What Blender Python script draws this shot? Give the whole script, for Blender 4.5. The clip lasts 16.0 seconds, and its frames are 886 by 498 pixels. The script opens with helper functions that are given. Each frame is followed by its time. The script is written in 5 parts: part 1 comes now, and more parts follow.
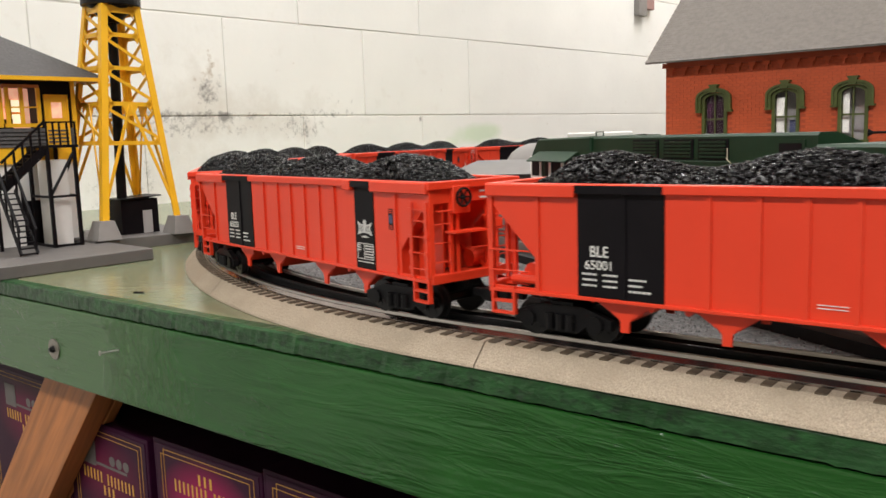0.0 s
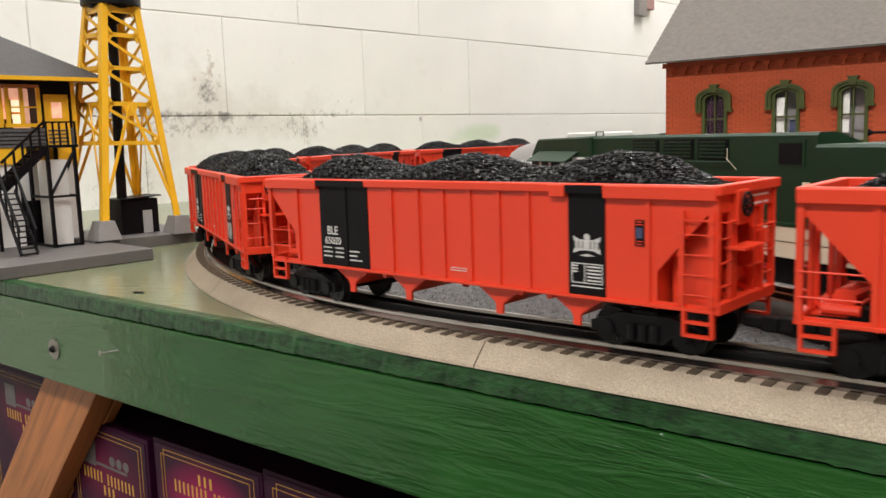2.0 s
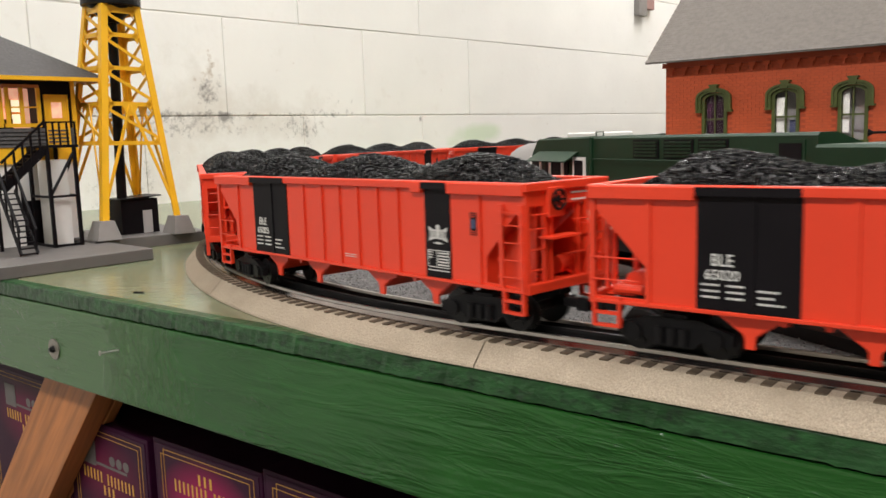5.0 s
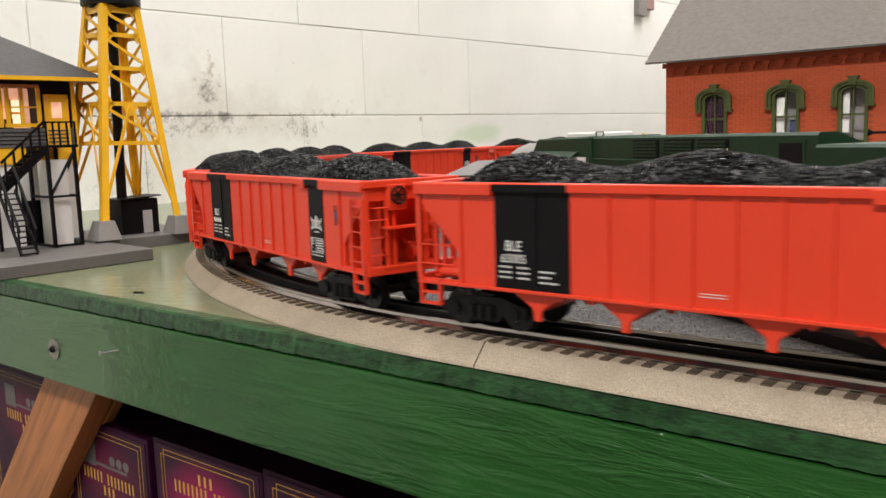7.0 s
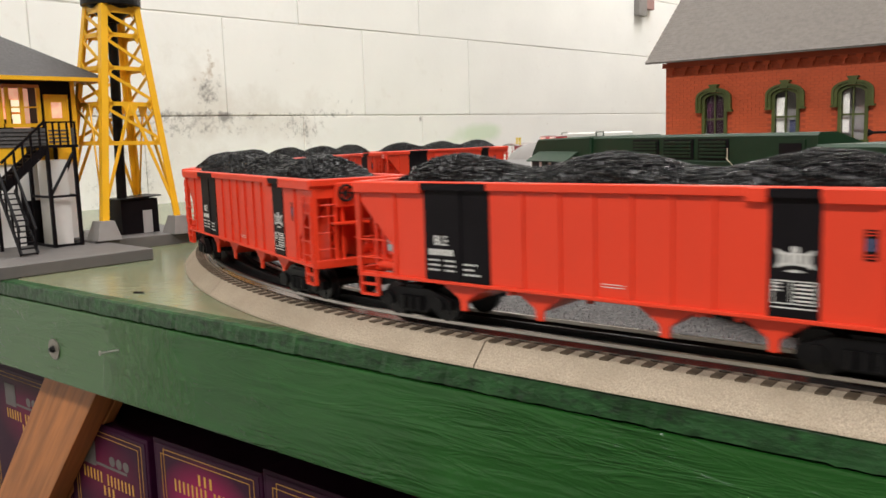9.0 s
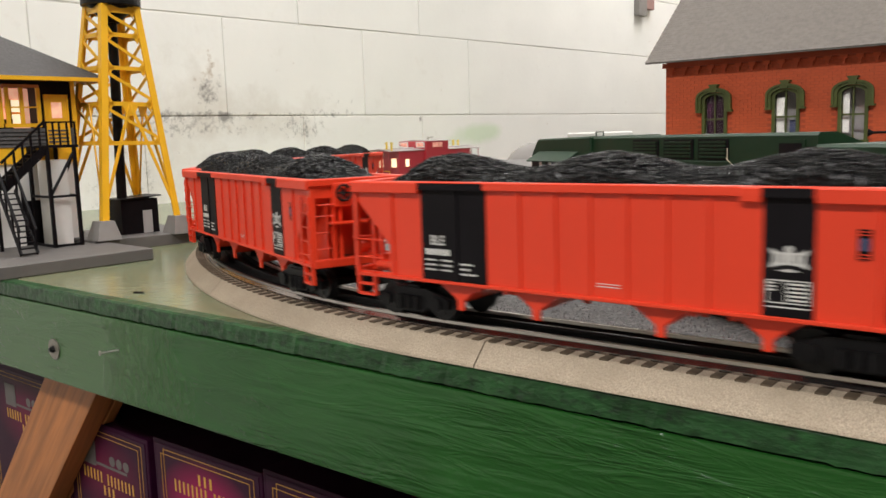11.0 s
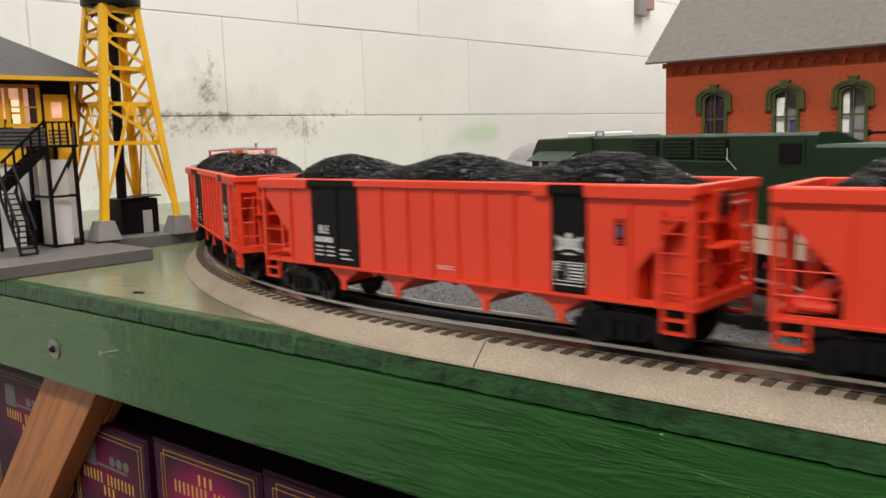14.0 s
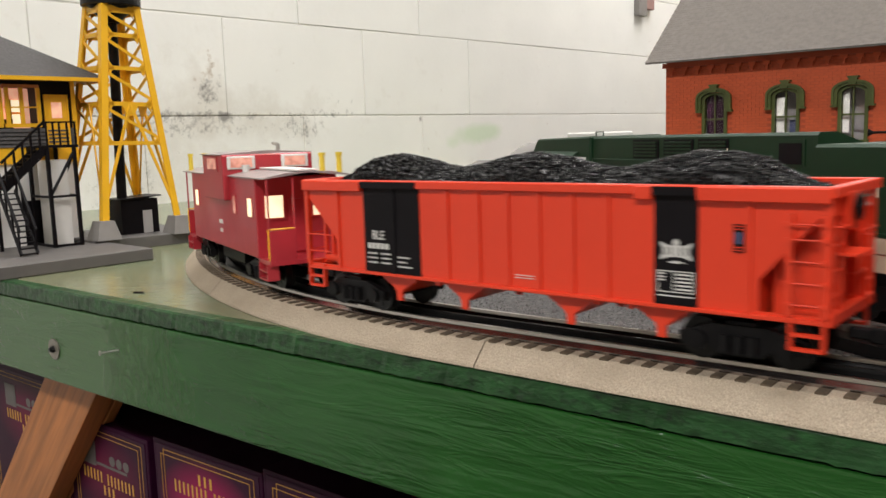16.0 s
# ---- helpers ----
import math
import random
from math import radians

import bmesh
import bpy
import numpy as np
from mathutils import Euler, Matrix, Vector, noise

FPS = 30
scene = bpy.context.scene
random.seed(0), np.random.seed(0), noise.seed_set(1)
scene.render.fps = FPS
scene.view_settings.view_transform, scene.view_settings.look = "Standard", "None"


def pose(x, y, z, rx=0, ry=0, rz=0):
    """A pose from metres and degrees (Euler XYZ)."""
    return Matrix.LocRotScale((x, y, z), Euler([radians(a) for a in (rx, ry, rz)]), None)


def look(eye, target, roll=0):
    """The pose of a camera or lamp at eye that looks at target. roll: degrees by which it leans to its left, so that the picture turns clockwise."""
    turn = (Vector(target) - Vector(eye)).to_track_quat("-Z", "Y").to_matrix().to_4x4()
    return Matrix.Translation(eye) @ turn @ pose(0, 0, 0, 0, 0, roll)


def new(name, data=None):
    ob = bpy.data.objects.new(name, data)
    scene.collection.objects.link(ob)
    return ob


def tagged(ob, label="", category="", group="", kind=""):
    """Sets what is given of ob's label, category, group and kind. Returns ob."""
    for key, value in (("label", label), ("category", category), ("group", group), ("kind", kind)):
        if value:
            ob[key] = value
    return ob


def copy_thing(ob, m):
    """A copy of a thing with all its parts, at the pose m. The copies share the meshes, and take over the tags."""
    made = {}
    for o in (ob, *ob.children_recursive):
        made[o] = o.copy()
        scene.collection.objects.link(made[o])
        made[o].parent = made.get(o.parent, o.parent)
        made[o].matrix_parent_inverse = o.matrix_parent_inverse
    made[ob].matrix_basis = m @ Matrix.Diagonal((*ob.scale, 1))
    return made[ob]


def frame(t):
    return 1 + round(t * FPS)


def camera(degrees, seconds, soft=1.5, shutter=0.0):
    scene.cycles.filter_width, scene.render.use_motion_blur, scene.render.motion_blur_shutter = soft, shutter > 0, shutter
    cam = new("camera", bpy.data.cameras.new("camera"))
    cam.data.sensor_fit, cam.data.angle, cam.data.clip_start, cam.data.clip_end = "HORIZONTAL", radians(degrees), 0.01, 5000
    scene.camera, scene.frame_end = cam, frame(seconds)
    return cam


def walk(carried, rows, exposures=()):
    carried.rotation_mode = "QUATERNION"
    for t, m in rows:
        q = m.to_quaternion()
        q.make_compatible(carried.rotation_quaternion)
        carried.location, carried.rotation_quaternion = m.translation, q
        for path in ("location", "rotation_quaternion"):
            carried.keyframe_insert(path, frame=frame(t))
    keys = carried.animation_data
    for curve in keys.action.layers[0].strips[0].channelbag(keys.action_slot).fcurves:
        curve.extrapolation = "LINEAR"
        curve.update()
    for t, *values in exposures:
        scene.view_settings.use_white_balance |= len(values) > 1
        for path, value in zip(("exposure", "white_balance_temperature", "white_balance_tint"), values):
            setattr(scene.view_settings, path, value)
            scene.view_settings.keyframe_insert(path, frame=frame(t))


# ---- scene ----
EYE = (0.0, 0.0, 0.1167)
PITCH, ROLL = 0.1339, -1.82
cam = camera(55.44, 16.0, 1.55, 0.7)
view = look(EYE, (0.0, math.cos(PITCH), EYE[2] - math.sin(PITCH)), ROLL)
walk(cam, [(0.0, view), (16.0, view)], [(0.0, 0.0), (8.5, 0.0), (11.5, -0.13), (16.0, -0.16)])

# ---- light: ceiling fluorescents of a closed room ----
ZR = 0.017                       # rail top above the table
WALL = radians(47.47)            # direction of the block wall
EDGE = radians(-39.1)            # direction of the table edge and the straight track


def area_lamp(name, loc, size, size_y, power, colour, turn):
    d = bpy.data.lights.new(name, "AREA")
    d.shape, d.size, d.size_y, d.energy, d.color = "RECTANGLE", size, size_y, power, colour
    ob = new(name, d)
    ob.matrix_basis = Matrix.Translation(loc) @ pose(0, 0, 0, 0, 0, math.degrees(turn))
    return ob


WARM = (1.0, 0.98, 0.97)
area_lamp("ceiling_lamp", (0.65, -0.15, 1.62), 1.2, 0.25, 23, WARM, EDGE)
area_lamp("ceiling_lamp", (-0.75, -1.15, 1.62), 1.2, 0.25, 61, WARM, EDGE)
area_lamp("ceiling_lamp", (-0.05, 1.30, 1.62), 1.2, 0.25, 22.5, WARM, EDGE)
area_lamp("ceiling_lamp", (1.05, 2.70, 1.62), 1.2, 0.25, 39, WARM, EDGE)
world = bpy.data.worlds.new("room_air")
scene.world = world
world.use_nodes = True
world.node_tree.nodes["Background"].inputs[0].default_value = (1.0, 0.9, 0.78, 1)
world.node_tree.nodes["Background"].inputs[1].default_value = 0.05


# ---- materials ----
def mat(name, base, rough=0.6, metal=0.0, vary=0.12, scale=60.0, bump=0.0, bscale=300.0, coat=0.0, second=None, amount=0.5, sscale=8.0,
        emit=0.0, per_object=0.0, stretch=(1, 1, 1), spec=0.5, distort=0.0):
    """Base colour with grain at one scale, stains of a second colour at another, fine relief."""
    m = bpy.data.materials.new(name)
    m.use_nodes = True
    nt = m.node_tree
    b = nt.nodes["Principled BSDF"]
    b.inputs["Roughness"].default_value, b.inputs["Metallic"].default_value = rough, metal
    b.inputs["Coat Weight"].default_value, b.inputs["Specular IOR Level"].default_value = coat, spec
    tc = nt.nodes.new("ShaderNodeTexCoord")
    mp = nt.nodes.new("ShaderNodeMapping")
    mp.inputs["Scale"].default_value = stretch
    nt.links.new(tc.outputs["Object"], mp.inputs["Vector"])

    def tex(s, detail=4.0):
        n = nt.nodes.new("ShaderNodeTexNoise")
        n.inputs["Scale"].default_value, n.inputs["Detail"].default_value, n.inputs["Distortion"].default_value = s, detail, distort
        nt.links.new(mp.outputs["Vector"], n.inputs["Vector"])
        return n.outputs["Fac"]

    def ramp(fac, a, bb, lo=0.3, hi=0.7):
        r = nt.nodes.new("ShaderNodeValToRGB")
        r.color_ramp.elements[0].position, r.color_ramp.elements[1].position = lo, hi
        r.color_ramp.elements[0].color, r.color_ramp.elements[1].color = (*a, 1), (*bb, 1)
        nt.links.new(fac, r.inputs["Fac"])
        return r.outputs["Color"]
    dark = tuple(c * (1 - vary) for c in base)
    lite = tuple(min(1.0, c * (1 + vary)) for c in base)
    colour = ramp(tex(scale), dark, lite)
    if second:
        mx = nt.nodes.new("ShaderNodeMix")
        mx.data_type = "RGBA"
        fac = ramp(tex(sscale, 6.0), (0, 0, 0), (1, 1, 1), 1 - amount - 0.12, 1 - amount + 0.12)
        nt.links.new(fac, mx.inputs["Factor"])
        nt.links.new(colour, mx.inputs["A"])
        mx.inputs["B"].default_value = (*second, 1)
        colour = mx.outputs["Result"]
    if per_object:
        oi = nt.nodes.new("ShaderNodeObjectInfo")
        hs = nt.nodes.new("ShaderNodeHueSaturation")
        mr = nt.nodes.new("ShaderNodeMapRange")
        mr.inputs["To Min"].default_value, mr.inputs["To Max"].default_value = 1 - per_object, 1 + per_object
        nt.links.new(oi.outputs["Random"], mr.inputs["Value"])
        nt.links.new(mr.outputs["Result"], hs.inputs["Value"])
        nt.links.new(colour, hs.inputs["Color"])
        colour = hs.outputs["Color"]
    nt.links.new(colour, b.inputs["Base Color"])
    if emit:
        nt.links.new(colour, b.inputs["Emission Color"])
        b.inputs["Emission Strength"].default_value = emit
    if bump:
        bp = nt.nodes.new("ShaderNodeBump")
        bp.inputs["Strength"].default_value, bp.inputs["Distance"].default_value = bump, 0.002
        nt.links.new(tex(bscale, 6.0), bp.inputs["Height"])
        nt.links.new(bp.outputs["Normal"], b.inputs["Normal"])
    return m


M = {
    "red": mat("orange_red_plastic", (0.77, 0.048, 0.014), 0.42, vary=0.04, scale=25, bump=0.04, bscale=900, per_object=0.0),
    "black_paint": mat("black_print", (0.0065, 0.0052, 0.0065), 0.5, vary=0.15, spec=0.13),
    "print": mat("white_print", (0.75, 0.74, 0.7), 0.5, vary=0.05),
    "blue_print": mat("blue_print", (0.05, 0.06, 0.13), 0.5),
    "black": mat("black_plastic", (0.006, 0.0056, 0.006), 0.42, vary=0.35, scale=90, spec=0.16),
    "wheel": mat("dark_wheel_metal", (0.010, 0.0095, 0.0095), 0.34, 0.1, vary=0.2, spec=0.3),
    "coal": mat("coal", (0.006, 0.0055, 0.0056), 0.23, vary=0.6, scale=700, bump=0.15, bscale=900, spec=0.19),
    "fascia": mat("green_fascia_paint", (0.016, 0.084, 0.014), 0.20, vary=0.2, scale=6, spec=0.40, bump=0.6, bscale=48, stretch=(0.9, 1, 3.6), distort=1.6),
    "ply": mat("green_ply_edge", (0.018, 0.068, 0.020), 0.36, spec=0.4, vary=0.5, scale=60, bump=0.6, bscale=150, stretch=(1, 1, 2.0),
               second=(0.008, 0.018, 0.009), amount=0.36, sscale=130),
    "top": mat("worn_green_tabletop", (0.195, 0.205, 0.118), 0.24, vary=0.12, scale=14, bump=0.08, bscale=120,
               second=(0.13, 0.19, 0.11), amount=0.42, sscale=7),
    "roadbed": mat("beige_roadbed", (0.42, 0.345, 0.255), 0.75, vary=0.20, scale=1200, bump=0.7, bscale=750, second=(0.35, 0.285, 0.205), amount=0.4, sscale=30),
    "tie": mat("brown_tie", (0.085, 0.060, 0.036), 0.7, vary=0.25, scale=300, per_object=0.2),
    "rail": mat("steel_rail", (0.40, 0.37, 0.34), 0.28, 1.0, vary=0.12, scale=40),
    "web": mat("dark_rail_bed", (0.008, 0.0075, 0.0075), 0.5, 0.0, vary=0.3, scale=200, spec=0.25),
    "rail_side": mat("rail_side_steel", (0.36, 0.31, 0.29), 0.20, 1.0, vary=0.12, scale=60),
    "gravel": mat("grey_gravel", (0.135, 0.13, 0.125), 0.85, vary=0.75, scale=420, bump=1.0, bscale=420, second=(0.09, 0.088, 0.085), amount=0.5, sscale=260),
    "room": mat("plain_room_paint", (0.62, 0.58, 0.50), 0.8, vary=0.05, scale=3),
    "floor": mat("concrete_floor", (0.10, 0.09, 0.08), 0.7, vary=0.2, scale=4),
    "yellow": mat("yellow_plastic", (0.93, 0.50, 0.020), 0.42, vary=0.05, scale=40),
    "slab": mat("grey_slab_plastic", (0.125, 0.115, 0.108), 0.6, vary=0.08, scale=60),
    "concrete": mat("grey_pier_plastic", (0.24, 0.225, 0.21), 0.65, vary=0.08, scale=60),
    "shingle": mat("dark_grey_shingle", (0.075, 0.07, 0.068), 0.75, vary=0.2, scale=350, bump=0.4, bscale=500),
    "slate": mat("grey_slate_roof", (0.162, 0.143, 0.124), 0.75, vary=0.12, scale=200, per_object=0.05),
    "brick": mat("red_brick_plastic", (0.55, 0.088, 0.022), 0.6, vary=0.10, scale=250, per_object=0.05),
    "mortar": mat("brick_joint", (0.40, 0.066, 0.020), 0.7, vary=0.1),
    "trim": mat("olive_green_trim", (0.066, 0.082, 0.014), 0.5, vary=0.08),
    "loco": mat("dark_green_plastic", (0.007, 0.030, 0.0115), 0.48, spec=0.28, vary=0.1, scale=40),
    "cream": mat("cream_plastic", (0.72, 0.62, 0.46), 0.5, vary=0.05),
    "white": mat("white_plastic", (0.78, 0.76, 0.72), 0.45, vary=0.04),
    "wood": mat("brown_brace_wood", (0.42, 0.155, 0.046), 0.5, vary=0.35, scale=14, stretch=(0.5, 8, 8), bump=0.25, bscale=20, second=(0.20, 0.085, 0.03), amount=0.25, sscale=3),
    "purple": mat("purple_box_card", (0.030, 0.004, 0.020), 0.5, spec=0.12, vary=0.25, scale=25),
    "magenta": mat("magenta_box_print", (0.42, 0.025, 0.12), 0.4, vary=0.2, scale=30),
    "gold": mat("gold_box_print", (0.60, 0.33, 0.05), 0.45, vary=0.1),
    "caboose": mat("dark_red_plastic", (0.46, 0.036, 0.048), 0.28, vary=0.06, coat=0.25),
    "glow": mat("lit_window", (1.0, 0.80, 0.52), 0.5, vary=0.1, emit=1.2),
    "glow_soft": mat("dim_lit_window", (1.0, 0.36, 0.27), 0.5, vary=0.45, scale=160, emit=0.25),
    "glow_room": mat("self_glowing_room", (0.85, 0.42, 0.28), 0.6, vary=0.3, scale=60, emit=0.75),
    "cab_roof": mat("pale_caboose_roof", (0.33, 0.27, 0.26), 0.35, vary=0.15, scale=120),
    "cover": mat("dull_red_cover", (0.34, 0.19, 0.17), 0.6, vary=0.1),
    "orange": mat("self_glowing_orange_frame", (0.90, 0.25, 0.03), 0.5, vary=0.1, emit=0.5),
    "zinc": mat("dull_zinc", (0.30, 0.28, 0.24), 0.45, 0.8, vary=0.2, scale=300),
    "steel": mat("galvanised_steel", (0.55, 0.53, 0.5), 0.35, 1.0),
    "chip": mat("gravel_chip", (0.16, 0.155, 0.15), 0.8, vary=0.5, scale=150),
    "lemon": mat("pale_yellow_plastic", (0.80, 0.60, 0.06), 0.45, vary=0.05),
    "roof_grey": mat("plain_roof_card", (0.17, 0.16, 0.15), 0.6, vary=0.06),
    "silver": mat("silver_print", (0.60, 0.59, 0.56), 0.5, vary=0.12, scale=500),
    "grey": mat("light_grey_plastic", (0.42, 0.40, 0.39), 0.5, vary=0.06),
}


def glass_mat():
    m = bpy.data.materials.new("window_glass")
    m.use_nodes = True
    b = m.node_tree.nodes["Principled BSDF"]
    b.inputs["Base Color"].default_value = (0.9, 0.9, 0.88, 1)
    b.inputs["Roughness"].default_value, b.inputs["Transmission Weight"].default_value, b.inputs["IOR"].default_value = 0.03, 1.0, 1.3
    return m


M["glass"] = glass_mat()


def wall_paint():
    """White block paint with mould and rust stains where the wall has them, and one pale green smudge."""
    m = mat("white_block_paint", (0.88, 0.868, 0.825), 0.5, vary=0.03, scale=5, bump=0.16, bscale=70)
    nt = m.node_tree
    b = nt.nodes["Principled BSDF"]
    base = b.inputs["Base Color"].links[0].from_socket
    geo = nt.nodes.new("ShaderNodeNewGeometry")
    dot = nt.nodes.new("ShaderNodeVectorMath")
    dot.operation = "DOT_PRODUCT"
    dot.inputs[1].default_value = (math.cos(WALL), math.sin(WALL), 0)
    nt.links.new(geo.outputs["Position"], dot.inputs[0])
    sep = nt.nodes.new("ShaderNodeSeparateXYZ")
    nt.links.new(geo.outputs["Position"], sep.inputs[0])
    u, z = dot.outputs["Value"], sep.outputs["Z"]

    def calc(op, a, c=None, d=None):
        n = nt.nodes.new("ShaderNodeMath")
        n.operation = op
        for i, x in enumerate((a, c, d)):
            if x is None:
                continue
            if isinstance(x, (int, float)):
                n.inputs[i].default_value = x
            else:
                nt.links.new(x, n.inputs[i])
        return n.outputs[0]

    def spot(u0, z0, su, sz, weight):
        a = calc("DIVIDE", calc("SUBTRACT", u, u0), su)
        c = calc("DIVIDE", calc("SUBTRACT", z, z0), sz)
        e = calc("ADD", calc("MULTIPLY", a, a), calc("MULTIPLY", c, c))
        return calc("MULTIPLY", calc("POWER", 2.718, calc("MULTIPLY", e, -1.0)), weight)

    def total(spots):
        out = spot(*spots[0])
        for s in spots[1:]:
            out = calc("ADD", out, spot(*s))
        return out

    def noisy(scale, detail, rough=0.65):
        n = nt.nodes.new("ShaderNodeTexNoise")
        n.inputs["Scale"].default_value, n.inputs["Detail"].default_value, n.inputs["Roughness"].default_value = scale, detail, rough
        nt.links.new(geo.outputs["Position"], n.inputs["Vector"])
        return n.outputs["Fac"]

    def blend(fac, a, colour):
        mx = nt.nodes.new("ShaderNodeMix")
        mx.data_type = "RGBA"
        nt.links.new(fac, mx.inputs["Factor"])
        nt.links.new(a, mx.inputs["A"])
        mx.inputs["B"].default_value = (*colour, 1)
        return mx.outputs["Result"]

    def level(x, lo, hi, top):
        n = nt.nodes.new("ShaderNodeMapRange")
        n.inputs["From Min"].default_value, n.inputs["From Max"].default_value, n.inputs["To Max"].default_value = lo, hi, top
        nt.links.new(x, n.inputs["Value"])
        return n.outputs["Result"]
    wash = total([(1.08, 0.165, 0.36, 0.06, 0.30), (0.80, 0.10, 0.20, 0.16, 0.30), (0.985, 0.24, 0.05, 0.07, 0.28)])
    colour = blend(level(calc("ADD", wash, noisy(14, 5)), 0.62, 1.05, 0.42), base, (0.50, 0.43, 0.34))
    mould = total([(1.06, 0.174, 0.38, 0.010, 0.20), (1.08, 0.145, 0.24, 0.026, 0.215), (0.972, 0.225, 0.026, 0.034, 0.37), (1.012, 0.170, 0.012, 0.009, 0.30), (1.005, 0.25, 0.012, 0.05, 0.17),
                   (0.80, 0.16, 0.16, 0.06, 0.21), (0.78, 0.03, 0.14, 0.07, 0.22), (1.33, 0.205, 0.10, 0.04, 0.19), (1.22, 0.12, 0.05, 0.04, 0.17), (1.604, 0.160, 0.008, 0.008, 0.4)])
    colour = blend(level(calc("ADD", mould, noisy(62, 9, 0.76)), 0.735, 0.92, 0.70), colour, (0.085, 0.072, 0.065))
    rust = total([(0.985, 0.275, 0.014, 0.03, 0.26), (0.965, 0.245, 0.03, 0.02, 0.16), (1.02, 0.150, 0.03, 0.02, 0.12)])
    colour = blend(level(calc("ADD", rust, noisy(40, 6)), 0.68, 0.84, 0.6), colour, (0.33, 0.21, 0.09))
    green = total([(1.83, 0.118, 0.085, 0.026, 0.9), (1.90, 0.128, 0.035, 0.022, 0.4), (1.73, 0.096, 0.03, 0.018, 0.4)])
    colour = blend(level(calc("ADD", green, calc("MULTIPLY", noisy(25, 4), 0.5)), 0.42, 0.95, 0.55), colour, (0.55, 0.72, 0.44))
    nt.links.new(colour, b.inputs["Base Color"])
    return m


M["wallp"] = wall_paint()


def worn_fascia():
    """The board's paint is faded and matt towards one end, with a ragged border."""
    m = M["fascia"]
    nt = m.node_tree
    b = nt.nodes["Principled BSDF"]
    base = b.inputs["Base Color"].links[0].from_socket
    tc = nt.nodes.new("ShaderNodeTexCoord")
    sep = nt.nodes.new("ShaderNodeSeparateXYZ")
    nt.links.new(tc.outputs["Object"], sep.inputs[0])
    ns = nt.nodes.new("ShaderNodeTexNoise")
    ns.inputs["Scale"].default_value, ns.inputs["Detail"].default_value = 18, 8
    nt.links.new(tc.outputs["Object"], ns.inputs["Vector"])
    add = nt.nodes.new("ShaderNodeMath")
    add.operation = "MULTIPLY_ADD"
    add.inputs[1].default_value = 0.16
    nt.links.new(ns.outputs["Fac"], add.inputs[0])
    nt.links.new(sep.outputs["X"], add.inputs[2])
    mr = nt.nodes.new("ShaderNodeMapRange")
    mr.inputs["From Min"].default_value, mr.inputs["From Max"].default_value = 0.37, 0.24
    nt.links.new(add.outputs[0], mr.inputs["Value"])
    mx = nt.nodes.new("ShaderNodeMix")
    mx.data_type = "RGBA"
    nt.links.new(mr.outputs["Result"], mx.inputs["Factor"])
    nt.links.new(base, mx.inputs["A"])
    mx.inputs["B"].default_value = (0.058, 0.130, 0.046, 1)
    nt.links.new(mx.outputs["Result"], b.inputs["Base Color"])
    # brush strokes along the board, lumps and sags in the thick paint
    def relief(stretch, detail, rough=0.6, twist=0.0):
        mp = nt.nodes.new("ShaderNodeMapping")
        mp.inputs["Scale"].default_value = stretch
        n = nt.nodes.new("ShaderNodeTexNoise")
        n.inputs["Scale"].default_value, n.inputs["Detail"].default_value, n.inputs["Roughness"].default_value = 1.0, detail, rough
        n.inputs["Distortion"].default_value = twist
        nt.links.new(tc.outputs["Object"], mp.inputs["Vector"])
        nt.links.new(mp.outputs["Vector"], n.inputs["Vector"])
        return n.outputs["Fac"]

    def calc(op, x, y):
        n = nt.nodes.new("ShaderNodeMath")
        n.operation = op
        for i, v in enumerate((x, y)):
            if isinstance(v, (int, float)):
                n.inputs[i].default_value = v
            else:
                nt.links.new(v, n.inputs[i])
        return n.outputs[0]
    edge = calc("MULTIPLY", calc("MULTIPLY", mr.outputs["Result"], calc("SUBTRACT", 1.0, mr.outputs["Result"])), 4.0)
    strokes = calc("POWER", relief((13, 13, 75), 3.0, 0.6, 2.0), 2.0)
    patches = calc("POWER", relief((9, 9, 16), 3.0), 3.0)
    lumps = calc("POWER", relief((130, 130, 90), 5.0, 0.7, 0.8), 2.0)
    grain = relief((2.6, 2.6, 34), 2.0, 0.5, 2.6)
    height = calc("ADD", calc("MULTIPLY", strokes, calc("MULTIPLY", patches, 4.5)), calc("MULTIPLY", lumps, calc("ADD", calc("MULTIPLY", edge, 1.2), calc("MULTIPLY", patches, 0.8))))
    height = calc("ADD", height, calc("MULTIPLY", grain, 0.5))
    bp = nt.nodes.new("ShaderNodeBump")
    bp.inputs["Strength"].default_value, bp.inputs["Distance"].default_value = 1.0, 0.0024
    nt.links.new(height, bp.inputs["Height"])
    nt.links.new(bp.outputs["Normal"], b.inputs["Normal"])


worn_fascia()


# ---- mesh helpers ----
def box(bm, x0, x1, y0, y1, z0, z1, m=None):
    pts = [Vector((x, y, z)) for z in (z0, z1) for y in (y0, y1) for x in (x0, x1)]
    v = [bm.verts.new(m @ p if m else p) for p in pts]
    for f in ((0, 2, 3, 1), (4, 5, 7, 6), (0, 1, 5, 4), (2, 6, 7, 3), (0, 4, 6, 2), (1, 3, 7, 5)):
        bm.faces.new([v[i] for i in f])


